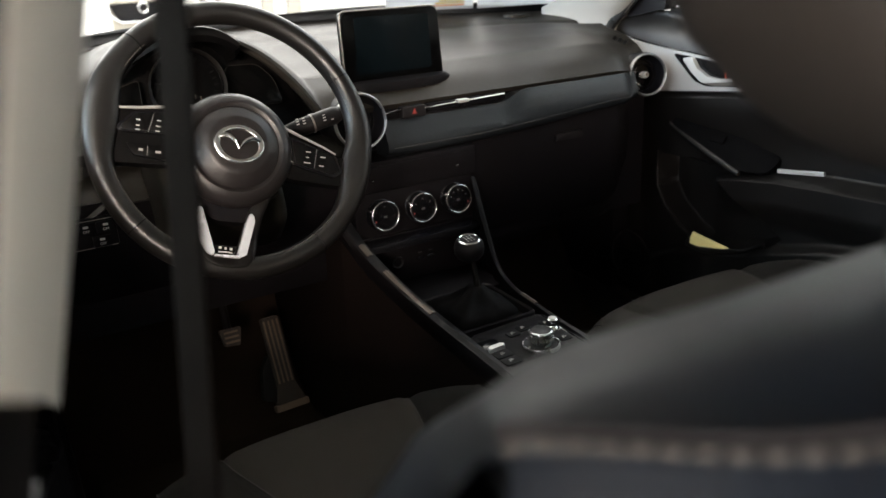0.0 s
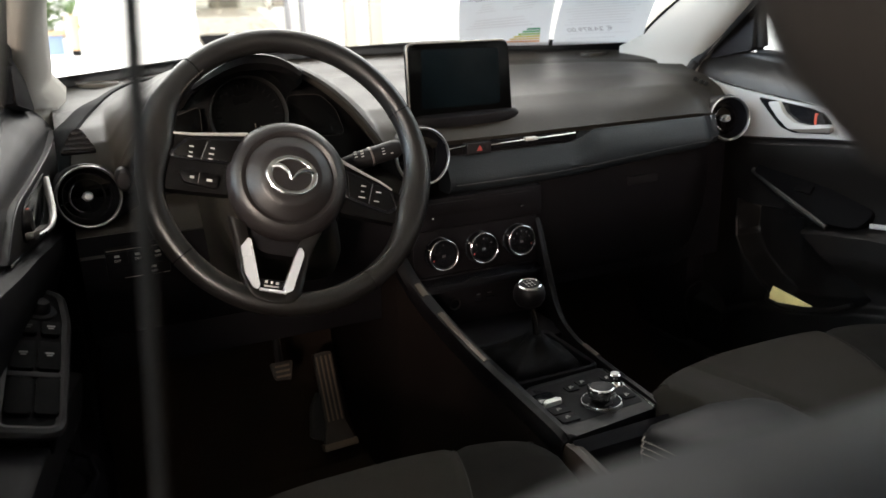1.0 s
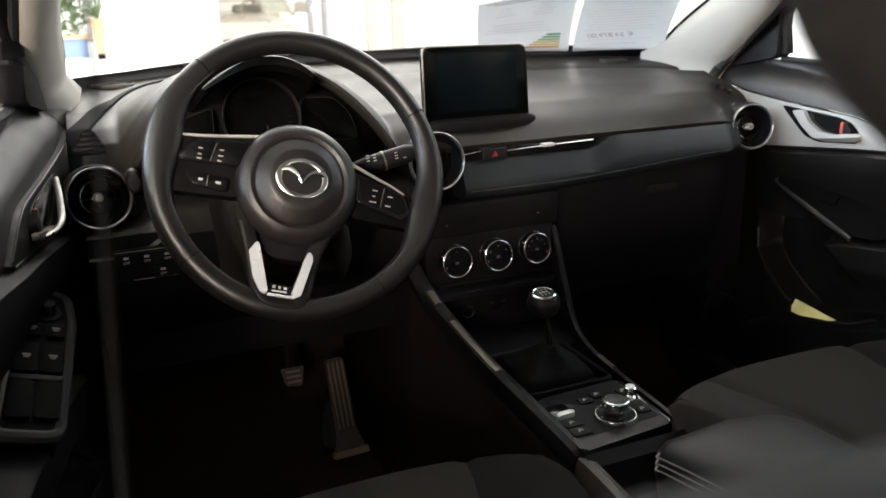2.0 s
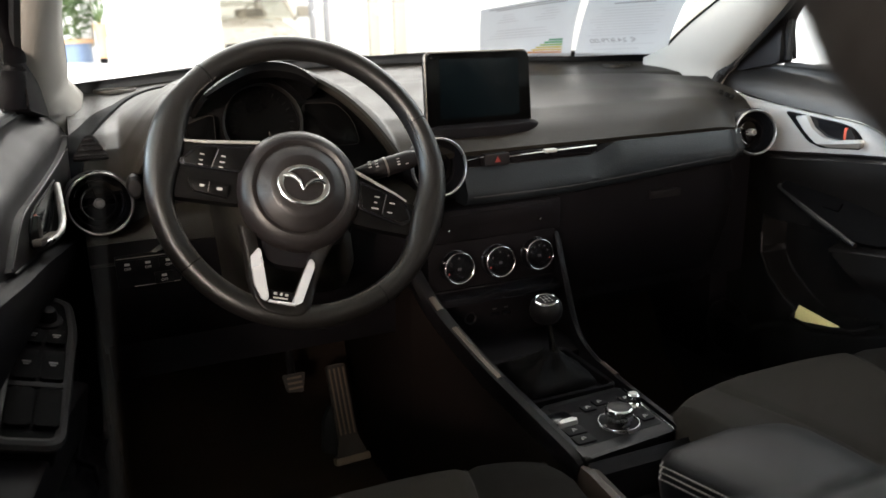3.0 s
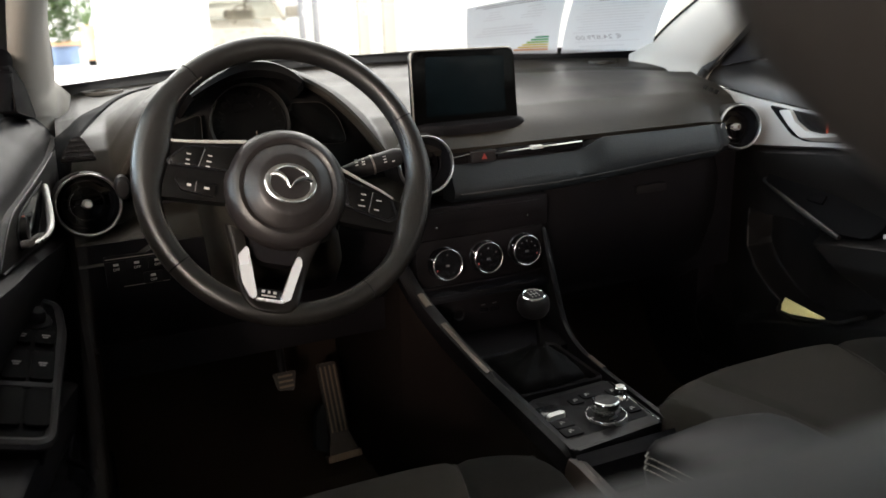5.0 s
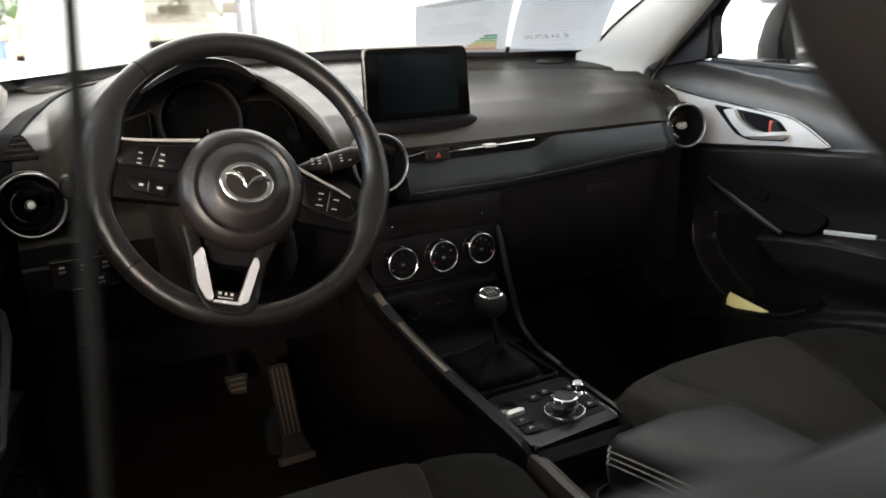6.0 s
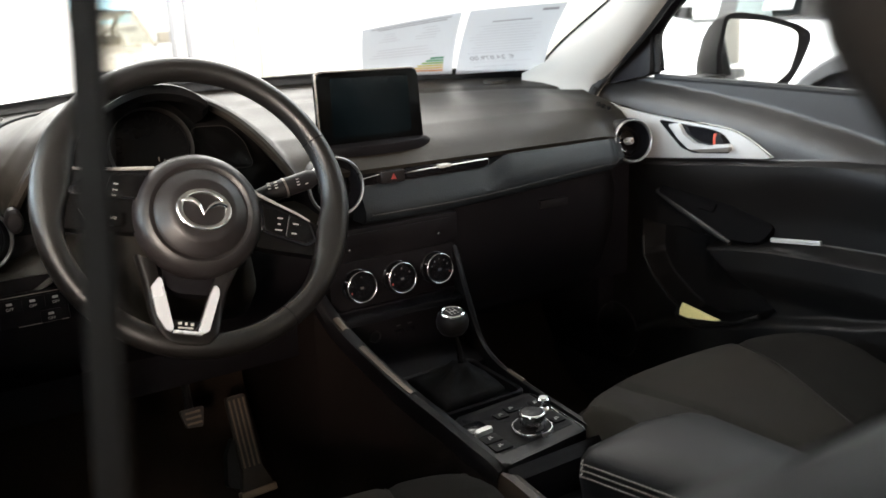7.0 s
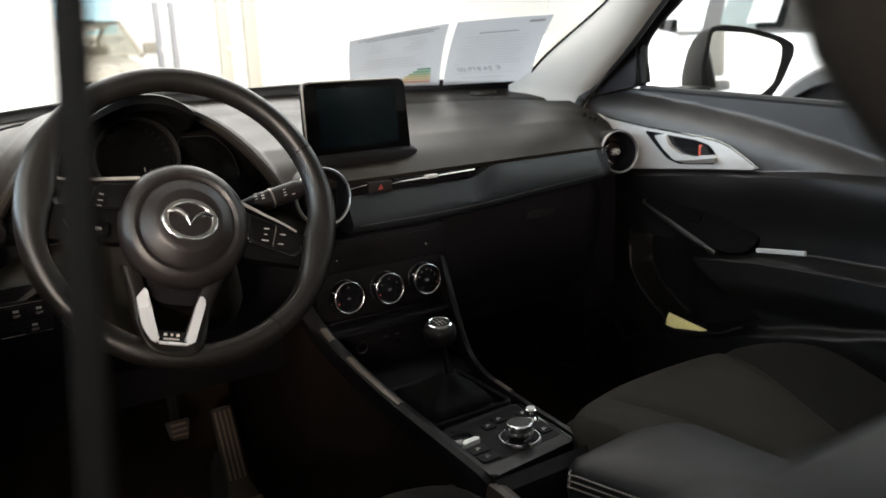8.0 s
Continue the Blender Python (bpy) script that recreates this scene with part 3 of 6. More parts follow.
def shell():
    w = part("window_1", loft([[windscreen_point(u, v, 0.004) for v in np.linspace(0, 1, 13)] for u in np.linspace(-1.10, 1.10, 31)]), GLASS)
    tagged(w, "clear raked windscreen", "windscreen", kind="structure")
    w.visible_shadow = False
    border = thing("windscreen_border", pose(0, 0, 0), "black printed border round the windscreen", "window border", kind="structure")
    part("lower_border", loft([[windscreen_point(u, v, 0.001) + Vector((0, 0, 0.0)) for v in (-0.05, 0.0, 0.020)] for u in np.linspace(-1.0, 1.0, 41)]), BLACKFRIT, border)
    for s in (-1, 1):
        part("side_border", loft([[windscreen_point(s * (0.978 + 0.05 * smooth(0.0, 0.45, v) + f), v + (0.02 * (1 - v) if f == 0 else 0), 0.001) for f in (0, 0.09)] for v in np.linspace(0, 1, 20)]), BLACKFRIT, border)
    cowl = thing("scuttle", pose(0, 0, 0), "black plastic scuttle with wiper arms below the windscreen", "scuttle", kind="structure")
    part("tray", loft([[(x, 1.00 - 0.9 * x * x + d, 1.008 - 0.5 * d + 0.02 * (d > 0.05)) for d in (0.0, 0.06, 0.14)] for x in np.linspace(-0.65, 0.65, 30)]), HARD, cowl)
    for x0, x1 in ((-0.50, 0.05), (0.02, 0.52)):
        part("wiper", tube([(x, 0.995 - 0.9 * x * x + 0.02, 1.022 + 0.008 * math.sin((x - x0) * 5)) for x in np.linspace(x0, x1, 14)], 0.008, 6), RUBBER, cowl, "black wiper blade")
    bonnet = part("bonnet", loft([[(x, y, 0.98 - 0.09 * (y - 1.0) - 0.12 * x * x) for y in np.linspace(1.12 - 0.9 * x * x, 1.9 - 0.3 * x * x, 10)] for x in np.linspace(-0.72, 0.72, 24)]), WHITEPAINT)
    tagged(bonnet, "white painted bonnet", "bonnet", kind="structure")
    # roof is out of view; added to block overhead light from the cabin
    roof = part("roof", thick(loft([[(x, y, 1.475 - 0.09 * x * x - 0.05 * smooth(-0.3, 0.08, y) - 0.06 * smooth(-1.0, -2.0, y)) for x in np.linspace(-0.56, 0.56, 15)] for y in np.linspace(0.07, -2.1, 15)]), 0.03), HEADLINER)
    tagged(roof, "light cloth headliner", "headliner", kind="structure")
    floor = part("carpet", loft([[(x, y, z + 0.10 * math.exp(-(x / 0.10) ** 2)) for x in np.linspace(-0.70, 0.70, 29)] for y, z in curve([(-2.1, 0.30), (-1.2, 0.27), (-0.6, 0.26), (0.2, 0.25), (0.40, 0.25), (0.52, 0.30), (0.66, 0.50), (0.78, 0.75), (0.80, 0.90)], 40)]), CARPET)
    tagged(floor, "dark brown-black carpet in the footwells", "carpet", kind="structure")
    for s in (-1, 1):
        pil = thing("front_pillar_trim", pose(0, 0, 0), "light beige windscreen pillar trim", "pillar trim", "front pillar trims", "structure")
        rows = []
        foot = [Vector(p) for p in ((0.600, 0.635, 1.020), (0.622, 0.585, 1.009), (0.637, 0.522, 0.999), (0.651, 0.468, 0.995), (0.664, 0.440, 0.998), (0.70, 0.44, 0.99), (0.72, 0.55, 1.0), (0.66, 0.66, 1.03))]
        if s < 0:
            foot = [Vector(p) for p in ((0.606, 0.640, 1.014), (0.608, 0.585, 1.006), (0.611, 0.535, 1.000), (0.624, 0.482, 0.995), (0.686, 0.440, 0.998), (0.722, 0.44, 0.99), (0.742, 0.55, 1.0), (0.682, 0.66, 1.03))]
        rows.append([Vector((s * p.x, p.y, p.z - 0.05)) for p in foot])
        rows.append([Vector((s * p.x, p.y, p.z)) for p in foot])
        for f in np.linspace(0.05, 1, 16):
            g = windscreen_point(0.985 + 0.05 * smooth(0.0, 0.45, f), f * 0.98 + 0.012)
            wide = Vector((0.022 if s < 0 else 0.0, -0.004, 0))   # driver's trim edge moved outboard to fit the camera's view
            d = wide + Vector(curve([(0.668, 0.436, 0.992), (0.648, 0.30, 1.10), (0.617, 0.13, 1.235), (0.575, -0.10, 1.375)], 60)[int(f * 60)])
            mid = (g + d) / 2 + Vector((-0.022, -0.012, -0.004))
            back = (g + d) / 2 + Vector((0.05, 0.03, 0.03))
            q1, q2 = g.lerp(mid, 0.5) + Vector((-0.008, -0.004, 0)), mid.lerp(d, 0.5) + Vector((-0.006, -0.006, 0))
            rows.append([Vector((s * p.x, p.y, p.z)) for p in (g, q1, mid, q2, d, d + Vector((0.03, 0.0, 0.02)), back, g + Vector((0.02, 0.03, 0.015)))])
        part("trim", loft(rows, wrap=True), BEIGE, pil, smooth=80)
        seal = [Vector((s * (p[0] + (0.024 if s < 0 else 0.0)), p[1], p[2])) for p in curve([(0.628, 0.425, 0.955), (0.640, 0.430, 0.978), (0.667, 0.434, 1.002), (0.656, 0.30, 1.105), (0.625, 0.13, 1.24), (0.583, -0.10, 1.38), (0.56, -0.45, 1.43), (0.56, -1.2, 1.43)], 50)]
        part("door_seal", tube(seal, 0.011, 8), RUBBER, pil, "black rubber door seal")
        rail = part("side_rail", box(s * 0.60 - 0.06, s * 0.60 + 0.06, -2.05, -0.05, 1.39, 1.47, 0.02), HEADLINER)
        tagged(rail, "light roof side rail", "roof rail", kind="structure")
    for s in (-1, 1):
        post = thing("centre_pillar_trim", pose(0, 0, 0), "centre pillar with pale upper and black lower trim", "pillar trim", "centre pillar trims", "structure")
        x0 = 0.651
        face = ((0.07, -0.745), (0.010, -0.750), (0.002, -0.757), (0.0, -0.768), (0.012, -0.83), (0.025, -0.876), (0.029, -0.881), (0.08, -0.83))
        foot = lambda y: 1.034 + 0.56 * max(0.0, -0.768 - y)   # lower end climbs to the rear, shaped to fit the camera's view
        part("upper_trim", loft([[(s * (x0 + a - 0.25 * (z - 1.02) * 1.04), y, z) for a, y in face for z in (foot(y) + f * (1.43 - foot(y)),)] for f in (0.0, 0.008, 0.2, 0.6, 1.0)], wrap=True), LITTRIM, post, "beige upper trim, lightened for the light on it", smooth=60)
        part("lower_trim", loft([[(s * (x0 + a), y, z) for a, y in ((0.09, -0.735), (0.016, -0.740), (0.008, -0.76), (0.016, -0.83), (0.032, -0.875), (0.09, -0.885))] for z in (0.25, 0.6, 0.95, 1.004)], wrap=True), HARD, post, "black lower trim")
        part("trim_gap", loft([[(s * (x0 + a + 0.007 - 0.25 * (z - 1.02)), y, z) for a, y in face[1:7] for z in (1.0 + f * 0.11,)] for f in (0.0, 0.5, 1.0)]), HARD, post, "black trim below the pale cover")
        part("rear_flange", loft([[(s * (x0 + a - 0.25 * max(0.0, z - 1.02)), y, z) for a, y in ((0.028, -0.880), (0.034, -0.892), (0.12, -0.896), (0.12, -0.84))] for z in (1.006, 1.1, 1.25, 1.43)], wrap=True), RUBBER, post, "black rear flange of the pillar")
        part("door_seal", tube([(s * (0.715 - 0.25 * (z - 1.02) * (z > 1.02)), -0.905, z) for z in (0.3, 0.7, 1.0, 1.1, 1.25, 1.42)], 0.022, 10), RUBBER, post, "black rubber door seal")
        sill = part("door_sill", box(s * 0.70 - 0.07, s * 0.70 + 0.07, -2.05, 0.88, 0.14, 0.345, 0.015), HARD)
        tagged(sill, "black door sill trim", "door sill", "door sills", "structure")
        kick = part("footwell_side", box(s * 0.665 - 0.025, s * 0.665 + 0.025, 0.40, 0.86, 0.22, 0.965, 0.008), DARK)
        tagged(kick, "black footwell side lining", "side lining", "footwell linings", "structure")
    # right rear side and tailgate close the cabin
    side = thing("rear_side_panel", pose(0, 0, 0), "dark rear door panel with its window", "rear door", kind="structure")
    part("panel", box(0.68, 0.75, -2.1, -0.87, 0.25, 1.03, 0.02), HARD, side)
    part("pane", box(0.655, 0.659, -2.0, -0.86, 1.03, 1.40), GLASS, side).visible_shadow = False
    back = thing("tailgate", pose(0, 0, 0), "dark tailgate with its rear window", "tailgate", kind="structure")
    part("panel", box(-0.68, 0.68, -2.16, -2.1, 0.25, 1.05, 0.02), HARD, back)
    part("pane", box(-0.6, 0.6, -2.14, -2.136, 1.05, 1.42), GLASS, back).visible_shadow = False
    part("side_frame", box(-0.72, -0.60, -2.14, -2.0, 1.05, 1.42, 0.02), BEIGE, back)
    part("side_frame", box(0.60, 0.72, -2.14, -2.0, 1.05, 1.42, 0.02), BEIGE, back)
    skin = thing("car_side_skin", pose(0, 0, 0), "white painted car side", "car body", kind="structure")
    part("right_side", thick(loft([[(0.80 + 0.05 * math.sin(math.pi * (z - 0.2) / 0.9) + 0.012 * smooth(0.9, 0.7, z), y, z) for z in np.linspace(0.3, 1.0, 12)] for y in np.linspace(-2.1, 0.9, 30)]), 0.01), WHITEPAINT, skin)
    part("left_front", box(-0.84, -0.83, -0.68, 0.9, 0.3, 1.0), WHITEPAINT, skin)


shell()


def windscreen_sheets():
    def sheet(name, label, corners, category="price sheet"):
        (u0, v0), (u1, v1), (u2, v2), (u3, v3) = corners   # top left, top right, bottom right, bottom left

        def at(a, b, out=0.0):
            """a across from the left, b up, as seen from inside."""
            u = (u3 * (1 - a) + u2 * a) * (1 - b) + (u0 * (1 - a) + u1 * a) * b
            v = (v3 * (1 - a) + v2 * a) * (1 - b) + (v0 * (1 - a) + v1 * a) * b
            return windscreen_point(u, v, -0.002 - out)
        ob = thing(name, pose(0, 0, 0), label, category, "sheets behind the windscreen")
        part("paper", thick(loft([[at(a, b) for b in np.linspace(0, 1, 9)] for a in np.linspace(0, 1, 9)]), 0.0004), PAPER, ob)

        def mark(part_name, cells, mat, text=""):
            bm = bmesh.new()
            for a, b, w, h in cells:
                steps = max(1, int(w * 8))
                for k in range(steps):
                    c0, c1 = a - w / 2 + w * k / steps, a - w / 2 + w * (k + 1) / steps
                    vs = [bm.verts.new(at(x, y, 0.0009)) for x, y in ((c0, b - h / 2), (c1, b - h / 2), (c1, b + h / 2), (c0, b + h / 2))]
                    bm.faces.new(vs)
            return part(part_name, bm, mat, ob, text, smooth=0)
        return ob, at, mark
    rnd = random.Random(7)
    ink = material("pale_grey_ink", (0.56, 0.57, 0.59), 0.8, scale=200)
    dark_ink = material("dark_grey_ink", (0.34, 0.34, 0.36), 0.8, scale=200)
    ob, at, mark = sheet("energy_sheet", "printed energy label sheet with coloured bars", ((0.375, 0.229), (0.656, 0.315), (0.750, 0.006), (0.470, 0.006)), "label sheet")
    mark("heading", [(0.5, 0.955, 0.82, 0.016), (0.52, 0.92, 0.7, 0.016)], dark_ink, "dark heading lines")
    mark("text_line", [(rnd.uniform(0.68, 0.78), 0.84 - 0.045 * k, rnd.uniform(0.12, 0.3), 0.013) for k in range(5)] + [(0.30, 0.82 - 0.045 * k, rnd.uniform(0.1, 0.25), 0.013) for k in range(4)]
         + [(0.45, 0.52 - 0.05 * k, rnd.uniform(0.5, 0.75), 0.015) for k in range(4)], ink, "grey printed lines")
    for k, col in enumerate(((0.02, 0.25, 0.10), (0.05, 0.33, 0.08), (0.22, 0.42, 0.05), (0.55, 0.45, 0.03), (0.60, 0.42, 0.05), (0.55, 0.22, 0.03))):
        mark("energy_bar", [(0.90 - (0.14 + 0.045 * k) / 2, 0.29 - 0.043 * k, 0.14 + 0.045 * k, 0.028)], material("energy_ink", col, 0.7, scale=200), "coloured energy bar")
    ob, at, mark = sheet("price_sheet", "printed price sheet seen from its back", ((0.679, 0.321), (0.928, 0.376), (0.990, 0.020), (0.762, 0.004)))
    mark("heading", [(0.86, 0.93, 0.16, 0.035)], dark_ink, "dark heading block")
    mark("heading", [(0.5, 0.80, 0.42, 0.018)], dark_ink, "dark heading line")
    mark("text_line", [(0.48 + rnd.uniform(-0.04, 0.04), 0.74 - 0.042 * k, rnd.uniform(0.6, 0.82), 0.010) for k in range(11)] + [(0.5, 0.17, 0.7, 0.008), (0.45, 0.10, 0.5, 0.012)], ink, "grey printed lines")
    p = at(0.40, 0.235, 0.0012)
    right = (at(0.62, 0.235) - at(0.20, 0.235))
    up = (at(0.40, 0.5) - at(0.40, 0.1))
    price = lettering("price", "\u20ac 24.879,00", 0.022, dark_ink, ob, facing(p, right, up), flip=True)
    tagged(price, "mirrored price lettering")


windscreen_sheets()


# ---- dashboard ----
F_KEYS = ((0.0, 0.918), (0.05, 0.945), (0.13, 0.968), (0.25, 0.984), (0.40, 0.992), (0.49, 0.999), (0.50, 0.9990), (0.513, 0.9915), (0.72, 0.9895), (0.76, 0.997), (1.0, 1.010))
LEFT_KEYS = ((0.0, 0.918), (0.05, 0.945), (0.13, 0.968), (0.25, 0.984), (0.40, 0.992), (0.49, 0.999), (1.0, 1.012))
H_KEYS = ((0.0, 0.152), (0.06, 0.126), (0.13, 0.104), (0.25, 0.080), (0.5, 0.035), (0.75, 0.010), (1.0, 0.0))


def keyed(keys, f):
    for (a, p), (b, q) in zip(keys, keys[1:]):
        if f <= b:
            return p + (q - p) * (f - a) / (b - a)
    return keys[-1][1]


def cowl_shape(x):
    s = (x + 0.355) / 0.205
    return max(0.0, 1 - (abs(s) ** 2.8 if s < 0 else abs(s) ** 2.1))


def dash_top(x, f):
    """The dashboard's skin: f runs from its lip to the windscreen."""
    yb = 0.985 - 0.9 * x * x
    lip = 0.236 + 0.05 * smooth(0.50, 0.62, abs(x)) - 0.016 * cowl_shape(x)
    g = smooth(-0.12, -0.24, x)
    z = keyed(F_KEYS, f) * (1 - g) + keyed(LEFT_KEYS, f) * g + keyed(H_KEYS, f) * cowl_shape(x) - 0.02 * smooth(0.48, 0.64, abs(x)) * (1 - f)
    return Vector((x, lip + f * (yb - lip), z))


def dash_height(x, y):
    """The height of the dashboard's skin over a place."""
    a, b = dash_top(x, 0.0).y, dash_top(x, 1.0).y
    return dash_top(x, (y - a) / (b - a)).z


def air_vent(dash, place, r, lean, label):
    """A round vent: bezel, black barrel, inner dish with its bright arc, cross slat and centre knob."""
    m = facing(place, (1, lean, 0), (0, 0.16, 1))
    vent = part("air_vent", lathe([(r * 1.02, -0.09), (r * 1.05, -0.004), (r * 1.02, 0.004), (r * 0.97, 0.0), (r * 0.93, -0.03), (r * 0.90, -0.08), (0, -0.08)], 48), HARD, dash, label, m)
    part("bezel", lathe([(r * 0.95 + r * 0.05 * math.cos(a), 0.004 + 0.006 * math.sin(a)) for a in np.linspace(0, 6.28319, 13)], 56), VENTRING, vent, "satin silver ring")
    part("barrel", lathe([(r * 0.90, 0.004), (r * 0.80, -0.012), (r * 0.74, -0.02), (r * 0.70, -0.022)], 48), PIANO, vent, "gloss black barrel")
    part("dish", ring(r * 0.50, r * 0.55, -0.024, -0.010, 44), DARK, vent, "gloss black inner ring")
    part("accent", tube([(r * 0.53 * math.cos(a), r * 0.53 * math.sin(a), -0.009) for a in np.linspace(2.3, 4.3, 14)], 0.0009, 6), CHROME, vent, "thin bright arc")
    part("inner_ring", ring(r * 0.72, r * 0.75, -0.030, -0.019, 40), PIANO, vent, "gloss black inner ring")
    for a in (15, 105):
        part("slat", move(box(-r * 0.66, r * 0.66, -0.0012, 0.0012, -0.044, -0.030, 0.0005), pose(0, 0, 0, 0, 0, a)), DARK, vent)
    knob = part("knob", lathe([(0.0, 0.004), (r * 0.11, 0.003), (r * 0.155, -0.002), (r * 0.165, -0.012), (r * 0.12, -0.022)], 24), SATIN, vent, "chrome centre knob")
    # driver's face is brighter: the light it catches is put into its material
    part("knob_face", lathe([(0.0, 0.0046), (r * 0.095, 0.0040)], 20), SATIN if "driver" in label else GREYRAIL, knob, "knob face, brighter at the driver's vent")
    part("pointer", tube([(-r * 0.18, 0, -0.004), (-r * 0.46, 0, -0.014)], [0.0018, 0.0007], 6), CHROME, vent, "chrome pointer")
    return vent


def dashboard():
    d = thing("dashboard", pose(0, 0, 0), "black soft-touch dashboard with a stitched leather panel", "dashboard")
    xs = [round(-0.632 + 0.005 * i, 4) for i in range(254)]
    fs = sorted({0.012, 0.03, 0.06, 0.13, 0.49, 0.506, 0.513} | {round(0.02 * k, 3) for k in range(51)})
    part("upper_pad", thick(loft([[dash_top(x, f) for f in fs] for x in xs]), 0.012), PAD, d, "grained soft upper pad", smooth=60)
    part("core", box(-0.62, 0.62, 0.285, 0.80, 0.60, 0.885, 0.01), DARK, d, "black inner body")
    # binnacle
    part("lip", tube([dash_top(x, 0.0) + Vector((0, 0.004, -0.006)) for x in np.linspace(-0.556, -0.156, 50)], 0.0075, 8), PAD, d, "rolled edge of the cowl")
    visor_rows = []
    for y, w, top, sag in ((0.228, 0.060, 1.064, 0.014), (0.195, 0.061, 1.062, 0.015), (0.170, 0.064, 1.062, 0.019), (0.157, 0.067, 1.072, 0.023), (0.158, 0.069, 1.083, 0.028), (0.175, 0.074, 1.084, 0.030), (0.22, 0.085, 1.080, 0.045), (0.30, 0.09, 1.068, 0.05)):
        visor_rows.append([(-0.372 + w * s + 0.004 * s, y + 0.03 * s * s * (s < 0), top - sag * abs(s) ** (1.6 if s < 0 else 2.6) * (1.35 if s < 0 else 1.0)) for s in np.linspace(-1.05, 1, 27)])
    part("visor", thick(loft(visor_rows), 0.012), SPOKEBLACK, d, "short visor over the gauges")
    cluster = part("instrument_panel", loft([[(x, 0.262 + 0.02 * g, 0.905 + 0.172 * g * max(0.05, cowl_shape(x))) for g in (0, 0.5, 1)] for x in np.linspace(-0.552, -0.158, 30)]), SPOKEBLACK, d, "black instrument panel")
    gm = facing((-0.364, 0.226, 0.993), (1, 0, 0), (0, 0.25, 1))
    part("gauge_ring", move(ring(0.0562, 0.0572, -0.02, 0.004), gm), GAUGERIM, cluster, "thin grey gauge ring")
    part("gauge_face", move(lathe([(0.0, -0.012), (0.054, -0.012)], 40), gm), LENS, cluster, "black gauge face")
    part("gauge_mark", move(join(*[move(box(-0.0006, 0.0006, 0.040, 0.047, -0.0115, -0.011), pose(0, 0, 0, 0, 0, a)) for a in range(-130, 131, 13)]), gm), material("unlit_print", (0.004, 0.004, 0.004), 0.8, spec=0.03), cluster, "unlit gauge marks")
    part("gauge_digit", move(bars([(0.008, -0.016, 0.002, 0.007), (0.016, -0.020, 0.002, 0.007), (0.022, -0.026, 0.002, 0.005), (0.012, -0.027, 0.005, 0.0015)]), gm @ Matrix.Translation((0, 0, -0.0118))), RAILMETAL, cluster, "faint gauge print")
    right = rounded([(-0.300, 1.012), (-0.245, 1.010), (-0.222, 0.985), (-0.212, 0.945), (-0.300, 0.948)], 0.012)
    left = rounded([(-0.430, 1.006), (-0.432, 0.962), (-0.505, 0.966), (-0.490, 0.988)], 0.008)
    to_face = Matrix(((1, 0, 0, 0), (0, 0.25, -1, 0.0), (0, 1, 0.25, 0), (0, 0, 0, 1)))
    for name, o in (("side_display", right), ("side_display", left)):
        part(name, move(prism(o, -0.006, 0.0, 0.001), Matrix.Translation((0, 0.012, 0)) @ to_face), LENS, cluster, "dark side display")
        part("display_edge", move(tube([(x, y, 0) for x, y in o], 0.0007, 5, closed=True), Matrix.Translation((0, 0.011, 0)) @ to_face), GAUGERIM, cluster, "thin display edge")
    # passenger side panel
    def panel_row(x):
        up = 0.892 + 0.020 * smooth(0.200, 0.262, x)
        back = 0.030 * smooth(0.50, 0.548, x)
        low = 0.834 + 0.022 * smooth(0.1, 0.55, x)
        pts = [(0.262, up - 0.004), (0.232, up), (0.2245, up - 0.008), (0.216, up - 0.03), (0.210, low + 0.018), (0.213, low + 0.004), (0.224, low - 0.004), (0.262, low - 0.01)]
        return [(x, y + back, z) for y, z in pts]
    part("trim_panel", loft([panel_row(x) for x in np.linspace(-0.046, 0.556, 60)], wrap=True), PANEL, d, "dark leather trim panel with a stitched lower edge", smooth=50)
    stitches([Vector(panel_row(x)[4]) + Vector((0, -0.0006, -0.006)) for x in np.linspace(-0.035, 0.55, 50)], 0.0055, material("black_thread", (0.05, 0.05, 0.05), 0.7), d, label="dark stitching")
    part("slot_back", box(-0.040, 0.222, 0.242, 0.262, 0.888, 0.914, 0.002), DARK, d, "black air slot")
    for x0, x1 in ((-0.040, -0.006), (0.038, 0.210)):
        part("chrome_bar", tube([(x0, 0.229, 0.9045), (x1, 0.229, 0.9085)], 0.0017, 8), CHROME, d, "thin chrome bar across the air slot")
    part("vane", box(0.045, 0.118, 0.234, 0.246, 0.896, 0.912, 0.002), PIANO, d, "black air vane")
    part("vane", box(0.124, 0.205, 0.234, 0.246, 0.896, 0.912, 0.002), PIANO, d, "black air vane")
    part("vane_tab", box(0.106, 0.130, 0.224, 0.236, 0.9045, 0.9110, 0.0022), SATIN, d, "satin vane tab")
    hz = part("hazard_button", box(-0.008, 0.038, 0.2235, 0.246, 0.8925, 0.9125, 0.003, 3), HARD, d, "black hazard warning button")
    tri = move(prism([(-0.0055, -0.004), (0.0055, -0.004), (0, 0.0055)], 0, 0.0005), facing((0.015, 0.2232, 0.9025), (1, 0, 0), (0, 0, 1)))
    part("triangle", tri, REDMARK, hz, "red warning triangle")
    air_vent(d, (-0.600, 0.250, 0.893), 0.0455, 0.10, "round driver side air vent")
    air_vent(d, (0.587, 0.252, 0.898), 0.0445, -0.22, "round passenger side air vent")
    air_vent(d, (-0.0915, 0.224, 0.900), 0.0485, 0.0, "round centre air vent")
    # side defroster grilles
    gm = facing((-0.602, 0.282, 0.964), (1, -0.05, 0), (0, 0.55, 1))
